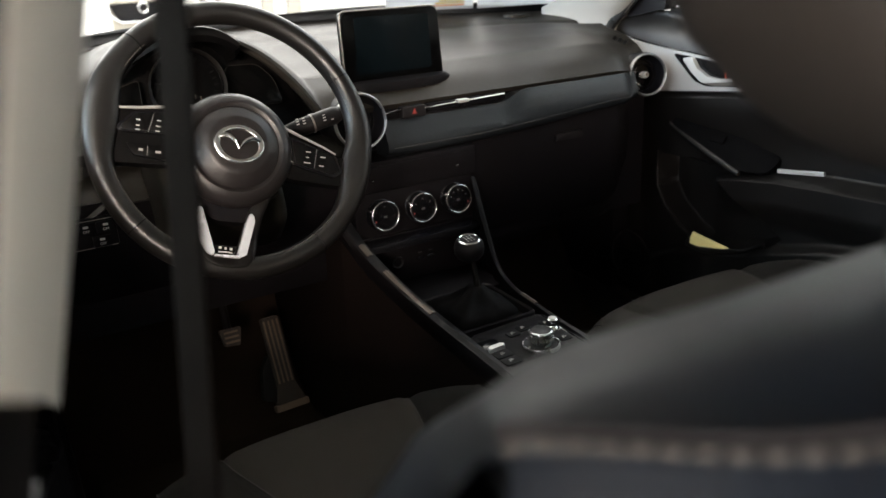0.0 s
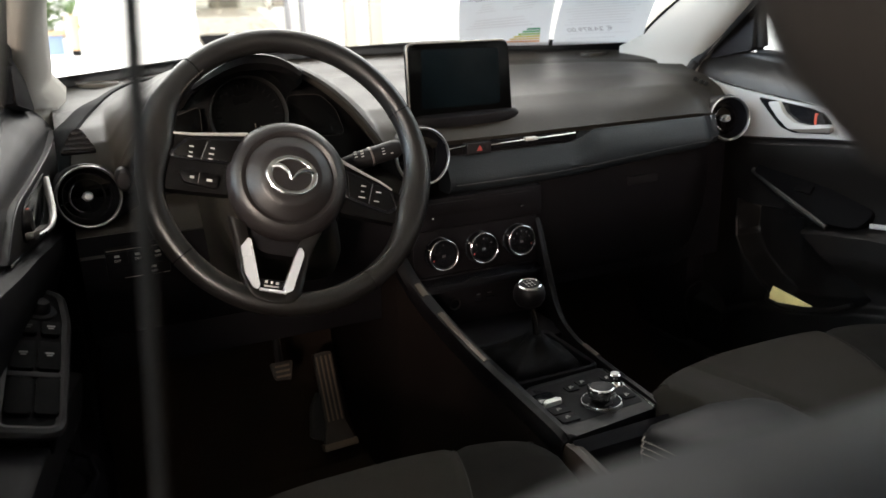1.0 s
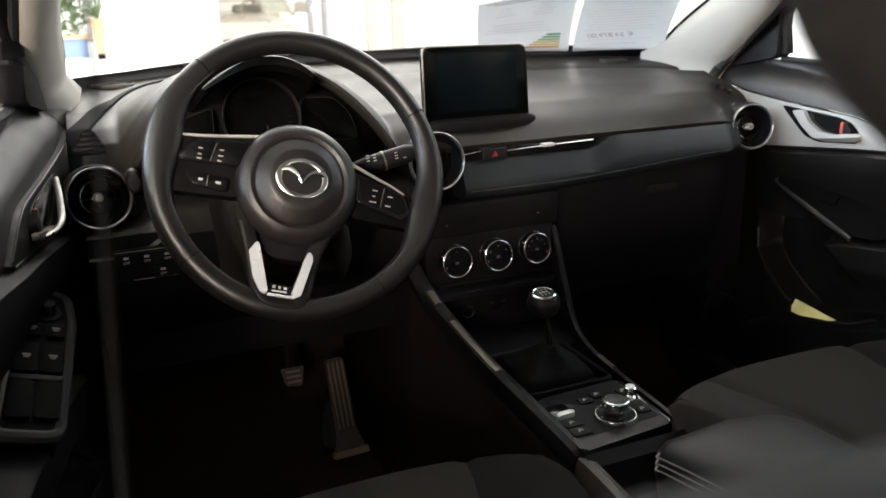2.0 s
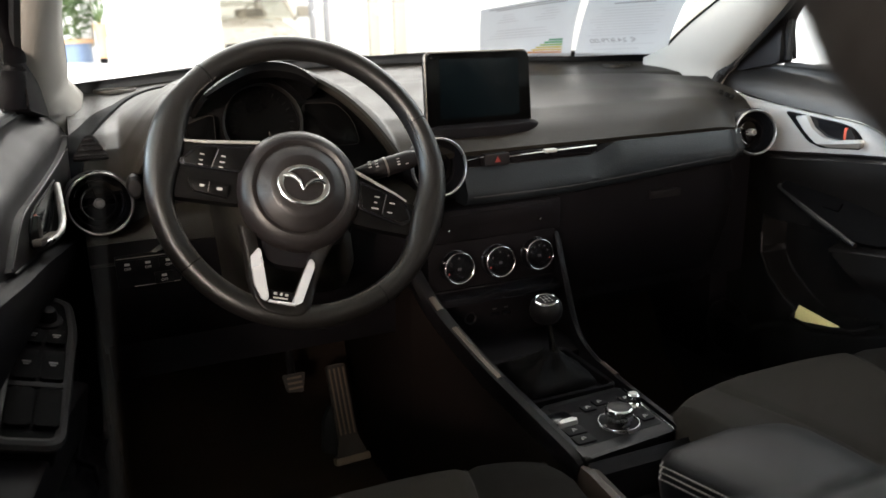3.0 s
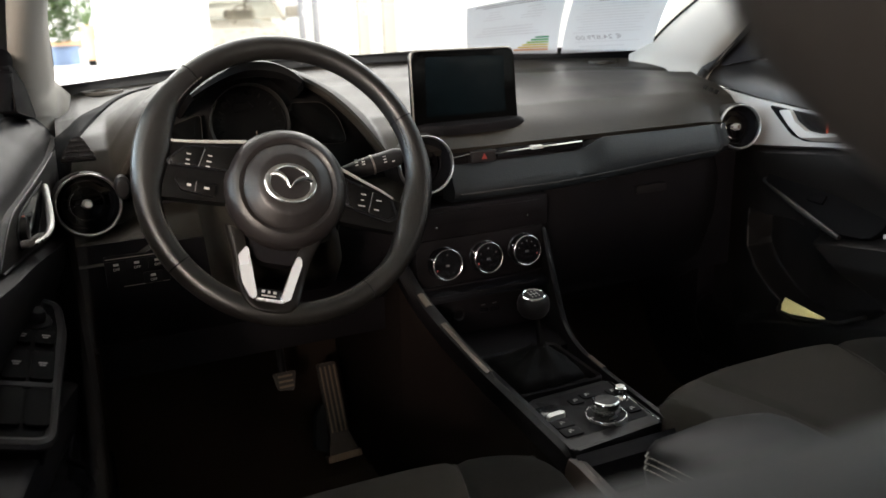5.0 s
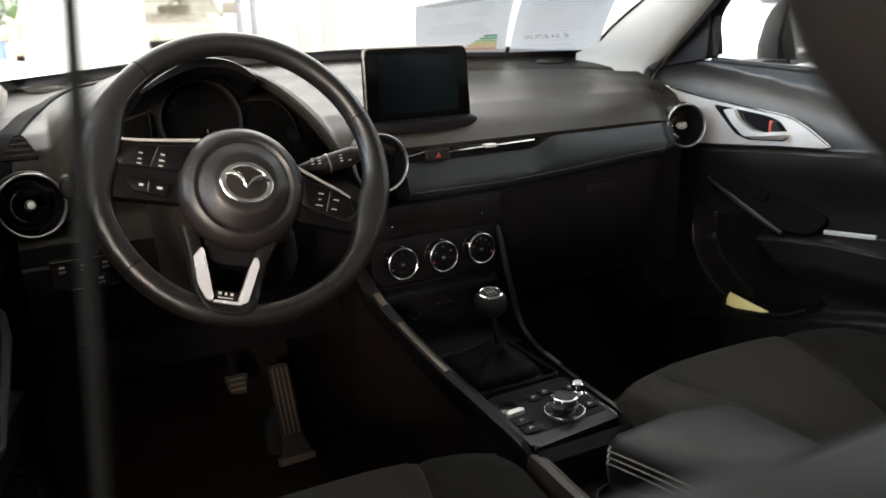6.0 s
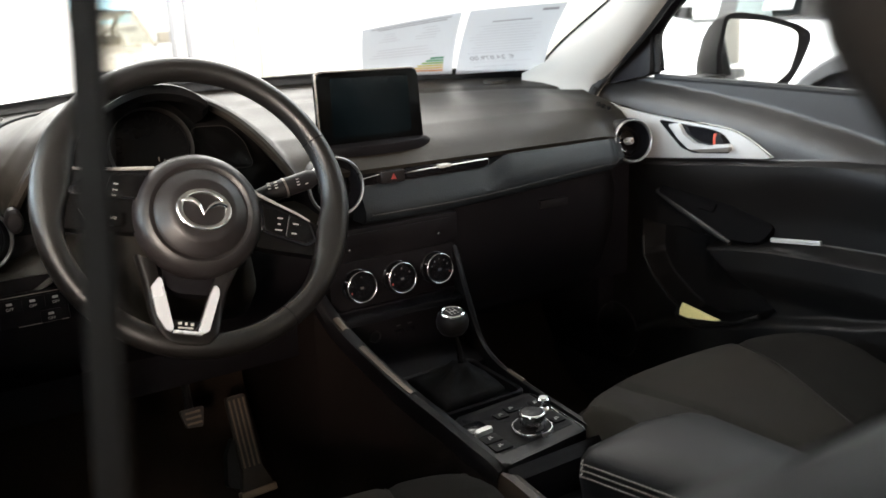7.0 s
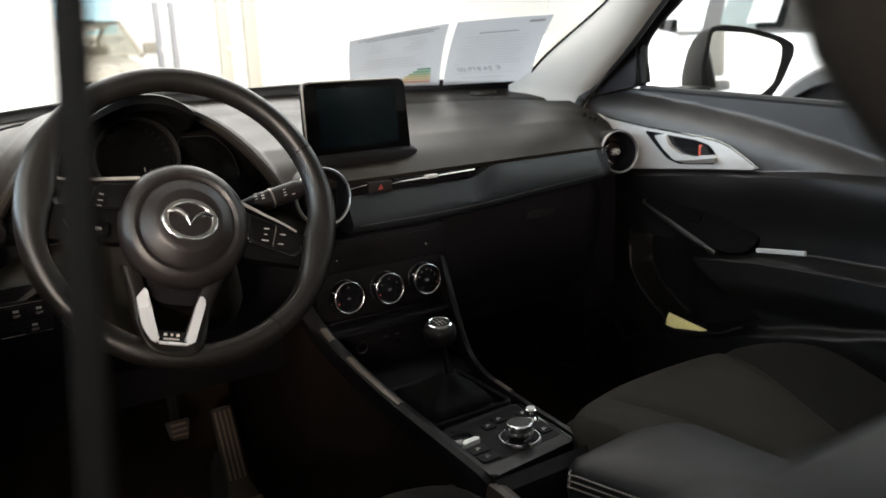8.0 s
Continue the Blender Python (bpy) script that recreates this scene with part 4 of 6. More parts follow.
    grille = part("defrost_grille", prism(rounded([(-0.027, -0.014), (0.024, -0.014), (0.006, 0.022), (-0.006, 0.022)], 0.006), -0.004, 0.0045, 0.001), DARK, d, "triangular side window grille", gm)
    for k in range(4):
        wv = 0.021 - 0.0045 * k
        part("slat", box(-wv, wv, -0.0105 + 0.008 * k, -0.0075 + 0.008 * k, 0.003, 0.008, 0.0008), HARD, grille)
    gm = facing((0.591, 0.342, 0.9605), (0.54, -0.75, -0.37), (0.3, 0.45, 0.84))
    part("defrost_grille", join(*[prism(rounded([(x - 0.004, -0.006 + 0.002 * k), (x + 0.003, -0.007 + 0.002 * k), (x + 0.005, 0.006), (x - 0.004, 0.006)], 0.001), -0.004, 0.0035, 0.0008) for k, x in enumerate((-0.012, 0.0, 0.012))]), SPOKEBLACK, d, "dark slots of the side window grille", gm)
    # the dark band of shade on the dashboard, laid on as a strip
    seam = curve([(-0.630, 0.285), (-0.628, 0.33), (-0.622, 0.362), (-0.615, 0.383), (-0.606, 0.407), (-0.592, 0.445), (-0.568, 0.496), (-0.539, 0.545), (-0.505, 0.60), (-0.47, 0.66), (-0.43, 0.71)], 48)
    shade_rows = []
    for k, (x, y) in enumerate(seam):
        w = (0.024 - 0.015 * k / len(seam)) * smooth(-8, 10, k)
        shade_rows.append([(max(-0.634, x + 0.8 * w * o), y - 0.6 * w * o, dash_height(max(-0.634, x + 0.8 * w * o), y - 0.6 * w * o) + h) for o, h in ((-1.0, -0.001), (-0.8, 0.0026), (-0.3, 0.0034), (0.3, 0.0036), (0.8, 0.0034), (1.0, -0.001))])
    part("cowl_shade_band", loft(shade_rows), SHADEBAND, d, "dark strip standing in for shade beside the cowl")
    part("speaker_grille", move(lathe([(0.0, 0.003), (0.036, 0.003), (0.0385, 0.0), (0.0385, -0.004)], 32), Matrix.Translation((-0.552, 0.668, dash_height(-0.552, 0.668) + 0.001)) @ Matrix.Diagonal((0.95, 0.75, 1, 1))), PAD, d, "oval tweeter grille")
    part("speaker_grille", move(lathe([(0.0, 0.003), (0.036, 0.003), (0.0385, 0.0), (0.0385, -0.004)], 32), Matrix.Translation((0.550, 0.668, dash_height(0.55, 0.668) + 0.001)) @ Matrix.Diagonal((0.95, 0.75, 1, 1))), PAD, d, "oval tweeter grille")
    for x, y in ((-0.552, 0.668),):
        part("grille_ring", move(ring(0.0365, 0.0395, -0.002, 0.0048, 40), Matrix.Translation((x, y, dash_height(x, y) + 0.001)) @ Matrix.Diagonal((0.95, 0.75, 1, 1))), GREYRAIL, d, "thin ring round the tweeter")
    # lower driver side
    low = [[(x, y, z) for y, z in ((0.30, 0.875), (0.248, 0.872), (0.236, 0.862), (0.226, 0.84), (0.222, 0.80), (0.232, 0.74), (0.27, 0.68), (0.33, 0.64), (0.40, 0.63))] for x in np.linspace(-0.625, -0.115, 24)]
    # one panel in two tones: dark for shade below, lighter where light catches it
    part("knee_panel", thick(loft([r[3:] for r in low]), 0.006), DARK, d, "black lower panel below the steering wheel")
    part("knee_ledge", thick(loft([[(x, y - 0.003 - 0.008 * smooth(0.866, 0.845, z), z - 0.006 * (z < 0.85) - 0.024 * smooth(-0.505, -0.565, x)) for x, y, z in r[:4]] for r in low]), 0.006), PAD, d, "grained ledge below the cowl")
    sw = part("switch_panel", box(-0.592, -0.505, 0.214, 0.232, 0.774, 0.822, 0.003), DARK, d, "small black switch panel")
    fm = facing((-0.5485, 0.2135, 0.797), (1, 0, 0), (0, 0.0, 1))
    for i, (x, z) in enumerate(((-0.028, 0.009), (0.0, 0.009), (0.028, 0.009), (0.020, -0.013))):
        b = part("switch_button", move(prism(rect(0.026, 0.018, 0.002, x, z), -0.002, 0.0016, 0.0006), fm), DARK, sw)
        part("button_mark", move(bars([(x, z + 0.0035, 0.007, 0.0034)]), fm @ Matrix.Translation((0, 0, 0.0017))), PALEMARK, b, "pale symbol")
        lettering("button_word", "OFF", 0.0054, PALEMARK, b, fm @ Matrix.Translation((x, z - 0.0035, 0.0017)))
    part("panel_edge", join(tube([(-0.590, 0.2125, 0.8185), (-0.507, 0.2125, 0.8185)], 0.0007, 5), tube([(-0.57, 0.2125, 0.776), (-0.507, 0.2125, 0.776)], 0.0007, 5)), GREYRAIL, sw, "thin bright edge line")
    part("rotary_switch", move(lathe([(0, 0.006), (0.008, 0.005), (0.011, 0.0), (0.011, -0.02)], 20), facing((-0.552, 0.215, 0.918), (1, 0, 0), (0, 0, 1)) @ Matrix.Diagonal((1, 1.5, 1, 1))), HARD, d, "black dimmer knob")
    # glovebox side
    gl = [[(x, y + 0.06 * smooth(0.5, 0.64, x), z) for y, z in ((0.262, 0.842), (0.258, 0.826), (0.252, 0.80), (0.256, 0.72), (0.275, 0.64), (0.31, 0.58), (0.42, 0.55))] for x in np.linspace(0.125, 0.615, 20)]
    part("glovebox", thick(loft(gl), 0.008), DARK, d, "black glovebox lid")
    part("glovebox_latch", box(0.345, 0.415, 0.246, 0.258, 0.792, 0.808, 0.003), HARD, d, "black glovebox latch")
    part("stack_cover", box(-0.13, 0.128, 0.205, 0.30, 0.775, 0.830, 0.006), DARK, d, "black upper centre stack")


dashboard()


def display():
    d = thing("infotainment_display", facing((0.004, 0.282, 1.012), (1, 0, 0), (0, 0.03, 1)), "black free-standing infotainment display, switched off", "display")
    body = rounded([(-0.089, 0.0635), (0.0985, 0.0615), (0.1045, -0.066), (-0.088, -0.069)], 0.011, 6)
    part("housing", prism(body, -0.018, 0.002, 0.0035, 4), LENS, d, "gloss black housing")
    part("edge", tube([(x * 1.004, y * 1.004, -0.004) for x, y in body], 0.0024, 8, closed=True), GREYRAIL, d, "thin grey rim")
    part("screen", prism(rounded([(-0.066, 0.0535), (0.079, 0.0500), (0.081, -0.044), (-0.068, -0.044)], 0.003), 0.0, 0.0024), SCREEN, d, "dark switched-off screen")
    part("base_recess", move(lathe([(0.0, 0.010), (0.80, 0.010), (0.93, 0.007), (1.0, 0.0), (1.0, -0.012)], 48), Matrix.Translation((0.012, -0.0615, -0.004)) @ pose(0, 0, 0, -82, 0, 0) @ Matrix.Diagonal((0.108, 0.030, 0.8, 1))), DARK, d, "oval black base let into the dashboard")
    part("foot", loft([[(x, y, z) for x, z in ((-0.09 * k, -0.012), (0.10 * k, -0.012), (0.10 * k, -0.05), (-0.09 * k, -0.05))] for y, k in ((-0.03, 0.6), (-0.060, 0.9), (-0.085, 0.95))], wrap=True), DARK, d, "black foot on the dashboard")


display()


def climate():
    c = thing("climate_panel", pose(0, 0, 0), "black heater panel with three chrome-ringed dials", "control panel")
    part("panel", box(-0.122, 0.118, 0.206, 0.30, 0.693, 0.776, 0.005), DARK, c)
    part("display_strip", box(-0.105, 0.110, 0.202, 0.208, 0.800, 0.822, 0.002), DARK, c, "black strip above the dials")
    part("screw", move(lathe([(0, 0.002), (0.002, 0.001), (0.003, -0.002)], 12), facing((0.085, 0.2015, 0.797), (1, 0, 0), (0, 0, 1))), CHROME, c, "small bright stud")
    part("screw", move(lathe([(0, 0.002), (0.002, 0.001), (0.003, -0.002)], 12), facing((-0.085, 0.2015, 0.797), (1, 0, 0), (0, 0, 1))), CHROME, c, "small bright stud")
    for i, (x, z) in enumerate(((-0.0735, 0.7355), (0.0020, 0.7360), (0.0760, 0.7385))):
        dial = part("dial", lathe([(0.0285, -0.010), (0.0285, -0.006), (0.0262, -0.004), (0.0258, 0.004), (0.0250, 0.010), (0.0225, 0.012)], 40), PIANO, c, "heater dial", facing((x, 0.198, z), (1, 0, 0), (0, 0.10, 1)))
        part("chrome_ring", lathe([(0.0256 + 0.0013 * math.cos(a), 0.0110 + 0.0026 * math.sin(a)) for a in np.linspace(0, 6.28319, 13)], 44), BRIGHT, dial, "chrome ring")
        part("dial_face", lathe([(0, 0.010), (0.022, 0.011), (0.0248, 0.010)], 36), PIANO, dial, "black dial face")
        part("dial_mark", join(*[move(bars([(0, 0.0165, 0.0024, 0.0022)]), pose(0, 0, 0.0112, 0, 0, a)) for a in ((0,), (-60, 0, 60), (-70, -35, 0, 35, 70))[i]]), FAINTMARK, dial, "small grey symbols")
        part("centre_mark", move(bars([(0, -0.002, 0.006, 0.004)]), Matrix.Translation((0, 0, 0.0106))), FAINTMARK, dial, "grey symbol")
        part("pointer", move(box(-0.0014, 0.0014, 0.0245, 0.0295, -0.004, 0.008, 0.0006), pose(0, 0, 0, 0, 0, 65)), BRIGHT, dial, "chrome pointer")
        part("warm_mark", move(bars([(0.019 if i == 2 else -0.019, -0.008, 0.0022, 0.0030)]), Matrix.Translation((0, 0, 0.0112))), REDMARK, dial, "small orange-red mark")


climate()


# ---- steering wheel ----
def steering_wheel():
    m = Matrix.Translation((-0.357, 0.031, 0.944)) @ pose(0, 0, 0, 65, 0, 0) @ pose(0, 0, 0, 0, 0, -17)
    w = thing("steering_wheel", m, "black leather steering wheel with silver lower spoke trim, turned slightly", "steering wheel")
    R, r = 0.1755, 0.0152
    rows = []
    for k in range(97):
        a = 6.28319 * k / 96
        t = 1.0 + 0.12 * math.exp(-((math.sin(a) - 0.25) / 0.22) ** 2) * (abs(math.cos(a)) > 0.5)
        lug = 0.013 * (math.exp(-((math.degrees(a) - 180) / 15) ** 2) + math.exp(-(((math.degrees(a) + 180) % 360 - 172) / 15) ** 2))
        rows.append([((R + r * t * math.cos(b) - lug * max(0.0, -math.cos(b)) ** 0.6) * math.cos(a), (R + r * t * math.cos(b) - lug * max(0.0, -math.cos(b)) ** 0.6) * math.sin(a), r * 1.08 * math.sin(b)) for b in np.linspace(0, 6.28319, 21)[:-1]])
    rim = loft(rows, wrap=True, caps=False)
    bmesh.ops.remove_doubles(rim, verts=rim.verts, dist=1e-6)
    part("rim", rim, LEATHER, w, "black leather rim")
    for a in (38, 142, 228, 312):
        ar = radians(a)
        part("rim_seam", tube([((R + (r + 0.0003) * math.cos(b)) * math.cos(ar), (R + (r + 0.0003) * math.cos(b)) * math.sin(ar), (r * 1.08 + 0.0003) * math.sin(b)) for b in np.linspace(0, 6.28319, 25)[:-1]], 0.0008, 5, closed=True), DARK, w, "leather seam")
    for a0, a1 in ((-50, 40), (140, 230), (232, 255), (285, 310)):
        stitches([((R - r * 0.80) * math.cos(radians(a)), (R - r * 0.80) * math.sin(radians(a)), r * 0.70) for a in np.linspace(a0, a1, 30)], 0.0052, material("wheel_thread", (0.055, 0.050, 0.044), 0.6), w, "rim_stitching", "dark stitching round the rim")
    # hub
    cy = -0.017
    hub = part("hub", lathe([(0.0, 0.0330), (0.030, 0.0328), (0.0375, 0.0322), (0.0405, 0.0305), (0.0520, 0.0235), (0.0545, 0.0215), (0.0558, 0.0200), (0.0572, 0.0212), (0.0610, 0.0228), (0.0665, 0.0210), (0.0725, 0.0155), (0.0770, 0.008), (0.0780, -0.002), (0.0720, -0.020), (0.05, -0.045), (0.0, -0.048)], 64), HUBSKIN, w, "round black airbag cover", Matrix.Translation((-0.003, cy, 0)))
    part("badge_ring", move(lathe([(0.0270 + 0.0040 * math.cos(b), 0.0335 + 0.0026 * math.sin(b)) for b in np.linspace(0, 6.28319, 11)], 44), Matrix.Diagonal((1.06, 0.84, 1, 1))), BADGE, hub, "oval chrome badge ring")
    wing = []
    for s in (-1, 1):
        pts = curve([(s * 0.0265, 0.0075, 0.0355), (s * 0.0160, 0.0090, 0.0362), (s * 0.0065, 0.0035, 0.0362), (0, -0.0060, 0.0358)], 14)
        wing.append(tube(pts, [0.0014 + 0.0024 * math.sin(math.pi * min(1, 0.15 + k / 14)) for k in range(15)], 8))
    part("badge_wings", join(*wing), BADGE, hub, "winged chrome badge shape")
    part("hub_skirt", loft([[(x, y, z) for x, y in rounded([(-0.060 * k, -0.05), (0.060 * k, -0.05), (0.040 * k, -0.112), (-0.040 * k, -0.112)], 0.02)] for z, k in ((-0.040, 0.75), (-0.020, 0.9), (-0.008, 0.82))], wrap=True), DARK, w, "black hub skirt")
    # side spokes: a black body, a satin line along its top, a raised switch pod
    def spoke(body, line, pod, split, marks, text):
        sp = part("spoke", prism(rounded(body, 0.006), -0.016, 0.004, 0.004, 3), SPOKEBLACK, w, text)
        n = len(line) - 1
        part("spoke_edge", tube([(x, y, 0.0062 - 0.002 * k / n) for k, (x, y) in enumerate(line)], [0.0024 - 0.0010 * k / n for k in range(n + 1)], 8), SPOKELINE, sp, "satin line along the spoke")
        bez = part("switch_bezel", prism(rounded(pod, 0.004), 0.002, 0.0100, 0.0015), PIANO, sp, "gloss black switch surround")
        cx, cy = sum(x for x, y in pod) / len(pod), sum(y for x, y in pod) / len(pod)
        inner = [(cx + 0.86 * (x - cx), cy + 0.82 * (y - cy)) for x, y in pod]
        for side in (-1, 1):
            cut = cut_outline(inner, split[0], split[1], side)
            b = part("wheel_switch", prism(rounded(cut, 0.0015), 0.0090, 0.0116, 0.0006), SPOKEBLACK, sp, "black switch")
            mine = [q for q in marks if (q[0] - split[0][0]) * side > 0]
            part("switch_mark", move(bars([(x, y, wd * 0.85, 0.0016) for x, y, wd in mine]), Matrix.Translation((0, 0, 0.0117))), PALEMARK, b, "pale symbols")
        (x0, y0), (x1, y1) = split
        part("switch_gap", tube([(x0, y0, 0.0114), (x1, y1, 0.0114)], 0.0004, 5), DIMMARK, bez, "thin grey divider")
        return sp

    def cut_outline(pts, a, b, side):
        """The part of an outline on one side of the line from a to b."""
        def off(p):
            return ((p[0] - a[0]) * (b[1] - a[1]) - (p[1] - a[1]) * (b[0] - a[0])) * side / abs(b[1] - a[1])
        flip = 1 if b[1] > a[1] else -1
        keep = []
        for p, q in zip(pts, pts[1:] + pts[:1]):
            u, v = off(p) * flip - 0.0012, off(q) * flip - 0.0012
            if u >= 0:
                keep.append(p)
            if u * v < 0:
                keep.append((p[0] + (q[0] - p[0]) * u / (u - v), p[1] + (q[1] - p[1]) * u / (u - v)))
        return keep

    left = spoke([(-0.055, 0.034), (-0.128, 0.0215), (-0.166, 0.020), (-0.169, -0.020), (-0.160, -0.052), (-0.116, -0.050), (-0.070, -0.047)],
                 [(-0.060, 0.0345), (-0.094, 0.0280), (-0.128, 0.0220), (-0.146, 0.0200), (-0.158, 0.0200)],
                 [(-0.152, -0.007), (-0.133, 0.0150), (-0.064, 0.0270), (-0.066, -0.0085), (-0.148, -0.0125)], ((-0.113, -0.010), (-0.108, 0.014)),
                 [(-0.126, 0.0045, 0.0060), (-0.1262, -0.003, 0.0050), (-0.126, -0.0085, 0.0065), (-0.101, 0.0065, 0.0060), (-0.1015, -0.001, 0.0070), (-0.102, -0.0075, 0.0060)], "black spoke with two switch rows")
    low = part("lower_switch", prism(rounded([(-0.139, -0.0265), (-0.089, -0.0275), (-0.089, -0.0435), (-0.129, -0.0410)], 0.003), 0.002, 0.0110, 0.001), SPOKEBLACK, left, "black telephone switch row")
    part("switch_mark", move(bars([(-0.1205, -0.0338, 0.005, 0.0030), (-0.0996, -0.0345, 0.0065, 0.0030)]), Matrix.Translation((0, 0, 0.0111))), PALEMARK, low, "pale symbols")
    part("switch_gap", move(bars([(-0.1125, -0.0342, 0.0007, 0.013)]), Matrix.Translation((0, 0, 0.0111))), DIMMARK, low, "thin grey divider")
    spoke([(0.055, 0.024), (0.100, 0.0085), (0.136, -0.006), (0.160, -0.012), (0.168, -0.030), (0.160, -0.050), (0.096, -0.049), (0.066, -0.047)],
          [(0.062, 0.0220), (0.081, 0.0155), (0.100, 0.0090), (0.120, 0.0025), (0.137, -0.0050)],
          [(0.0665, 0.0110), (0.1195, -0.0035), (0.1355, -0.0085), (0.1465, -0.0315), (0.1342, -0.0405), (0.092, -0.0325), (0.073, -0.0270)], ((0.1045, -0.030), (0.1075, -0.003)),
          [(0.0955, -0.0085, 0.0080), (0.0945, -0.0162, 0.0045), (0.0943, -0.0240, 0.0110), (0.1165, -0.0135, 0.0085), (0.1145, -0.0262, 0.0080)], "black spoke with one switch row")
    # lower spoke with silver V
    legs = ([(-0.0517, -0.110), (-0.0440, -0.0972), (-0.0402, -0.1005), (-0.0297, -0.1381), (-0.0242, -0.1590), (-0.0270, -0.1625), (-0.0335, -0.1600), (-0.0431, -0.1435)],
            [(0.0208, -0.1012), (0.0258, -0.1035), (0.0274, -0.1123), (0.0160, -0.1590), (0.0080, -0.1635), (0.0046, -0.1590), (0.0168, -0.1138)])
    def climb(bm):
        """Lifts the lower end of the spoke over the rim."""
        for v in bm.verts:
            v.co.z += 0.013 * smooth(-0.128, -0.164, v.co.y)
        return bm
    for pts in legs:
        part("silver_leg", climb(prism(rounded(pts, 0.0018), 0.000, 0.0095, 0.0034, 3)), ALLOY, w, "satin silver spoke trim")
    part("silver_foot", climb(prism([(-0.0245, -0.1632), (0.0085, -0.1640), (0.0070, -0.1606), (-0.0240, -0.1600)], 0.000, 0.0080, 0.0012)), ALLOY, w, "satin silver spoke foot")
    part("foot_badge", prism(rounded([(-0.0245, -0.1594), (0.0060, -0.1600), (0.0085, -0.1480), (-0.0275, -0.1470)], 0.001), 0.004, 0.0110, 0.001), PIANO, w, "black badge between the silver legs")
    part("badge_print", move(bars([(-0.0165, -0.1508, 0.004, 0.0035), (-0.0095, -0.1511, 0.003, 0.0035), (-0.0025, -0.1514, 0.004, 0.0035), (-0.0095, -0.1560, 0.018, 0.0022)]), Matrix.Translation((0, 0, 0.0112))), PALEMARK, w, "small pale letters worn to bars")
    # the moulding round the V: legs down from the hub, a foot across the rim
    outer = [(-0.072, -0.072), (-0.0585, -0.106), (-0.0490, -0.140), (-0.0385, -0.1645), (-0.0200, -0.1765), (0.0140, -0.1765), (0.0270, -0.1640), (0.0345, -0.130), (0.0385, -0.106), (0.050, -0.074)]
    inner = [(-0.048, -0.080), (-0.0415, -0.1005), (-0.0310, -0.1381), (-0.0255, -0.1590), (-0.0180, -0.1635), (0.0010, -0.1640), (0.0050, -0.1590), (0.0172, -0.1138), (0.0200, -0.100), (0.028, -0.080)]
    rows = []
    for (ax, ay, _), (bx, by, _) in zip(curve([(x, y, 0) for x, y in outer], 48), curve([(x, y, 0) for x, y in inner], 48)):
        rows.append([(ax + (bx - ax) * g, ay + (by - ay) * g, z) for g, z in ((0.0, -0.014), (0.0, 0.001), (0.12, 0.0042), (0.30, 0.0050), (0.70, 0.0040), (1.0, 0.0010), (1.0, -0.014))])
    part("spoke_surround", climb(loft(rows, wrap=True)), SPOKEHUSK, w, "black moulding round the silver trim", smooth=50)
    return w


steering_wheel()


def steering_column():
    c = thing("steering_column", Matrix.Translation((-0.357, 0.031, 0.944)) @ pose(0, 0, 0, 65, 0, 0), "black steering column shroud with two stalks", "steering column")
    part("shroud", loft([[(x * k, y * k - 0.01, z) for x, y in rounded([(-0.058, -0.075), (0.058, -0.075), (0.062, 0.03), (0.045, 0.055), (-0.045, 0.055), (-0.062, 0.03)], 0.02)] for z, k in ((-0.055, 0.95), (-0.07, 1.10), (-0.13, 1.42), (-0.20, 1.58), (-0.26, 1.5))], wrap=True), PAD, c)
    for s in (-1, 1):
        st = part("stalk", tube([(s * 0.05, 0.012, -0.085), (s * 0.085, 0.014, -0.075), (s * 0.12, 0.018, -0.066), (s * 0.168, 0.026, -0.058), (s * 0.178, 0.028, -0.057)], [0.008, 0.009, 0.0135, 0.0135, 0.010], 14), HARD, c, "black control stalk")
        part("stalk_ring", tube([(s * 0.132, 0.020, -0.064), (s * 0.1345, 0.0204, -0.0636)], 0.0145, 14), GREYRAIL, st, "grey ring on the stalk")
        part("stalk_mark", join(*[tube([(s * x, 0.022 + 0.004 * q, -0.0485 - 0.0005 * q), (s * (x + 0.004), 0.0225 + 0.004 * q, -0.048 - 0.0005 * q)], 0.0009, 5) for x in (0.104, 0.114, 0.146, 0.158) for q in (-1, 0, 1)]), PALEMARK, st, "white symbols")
    part("ignition", move(lathe([(0, 0.004), (0.012, 0.003), (0.016, 0), (0.017, -0.02)], 24), facing((0.075, -0.045, -0.10), (0, 0, -1), (0, 1, 0))), HARD, c, "black ignition barrel")


steering_column()


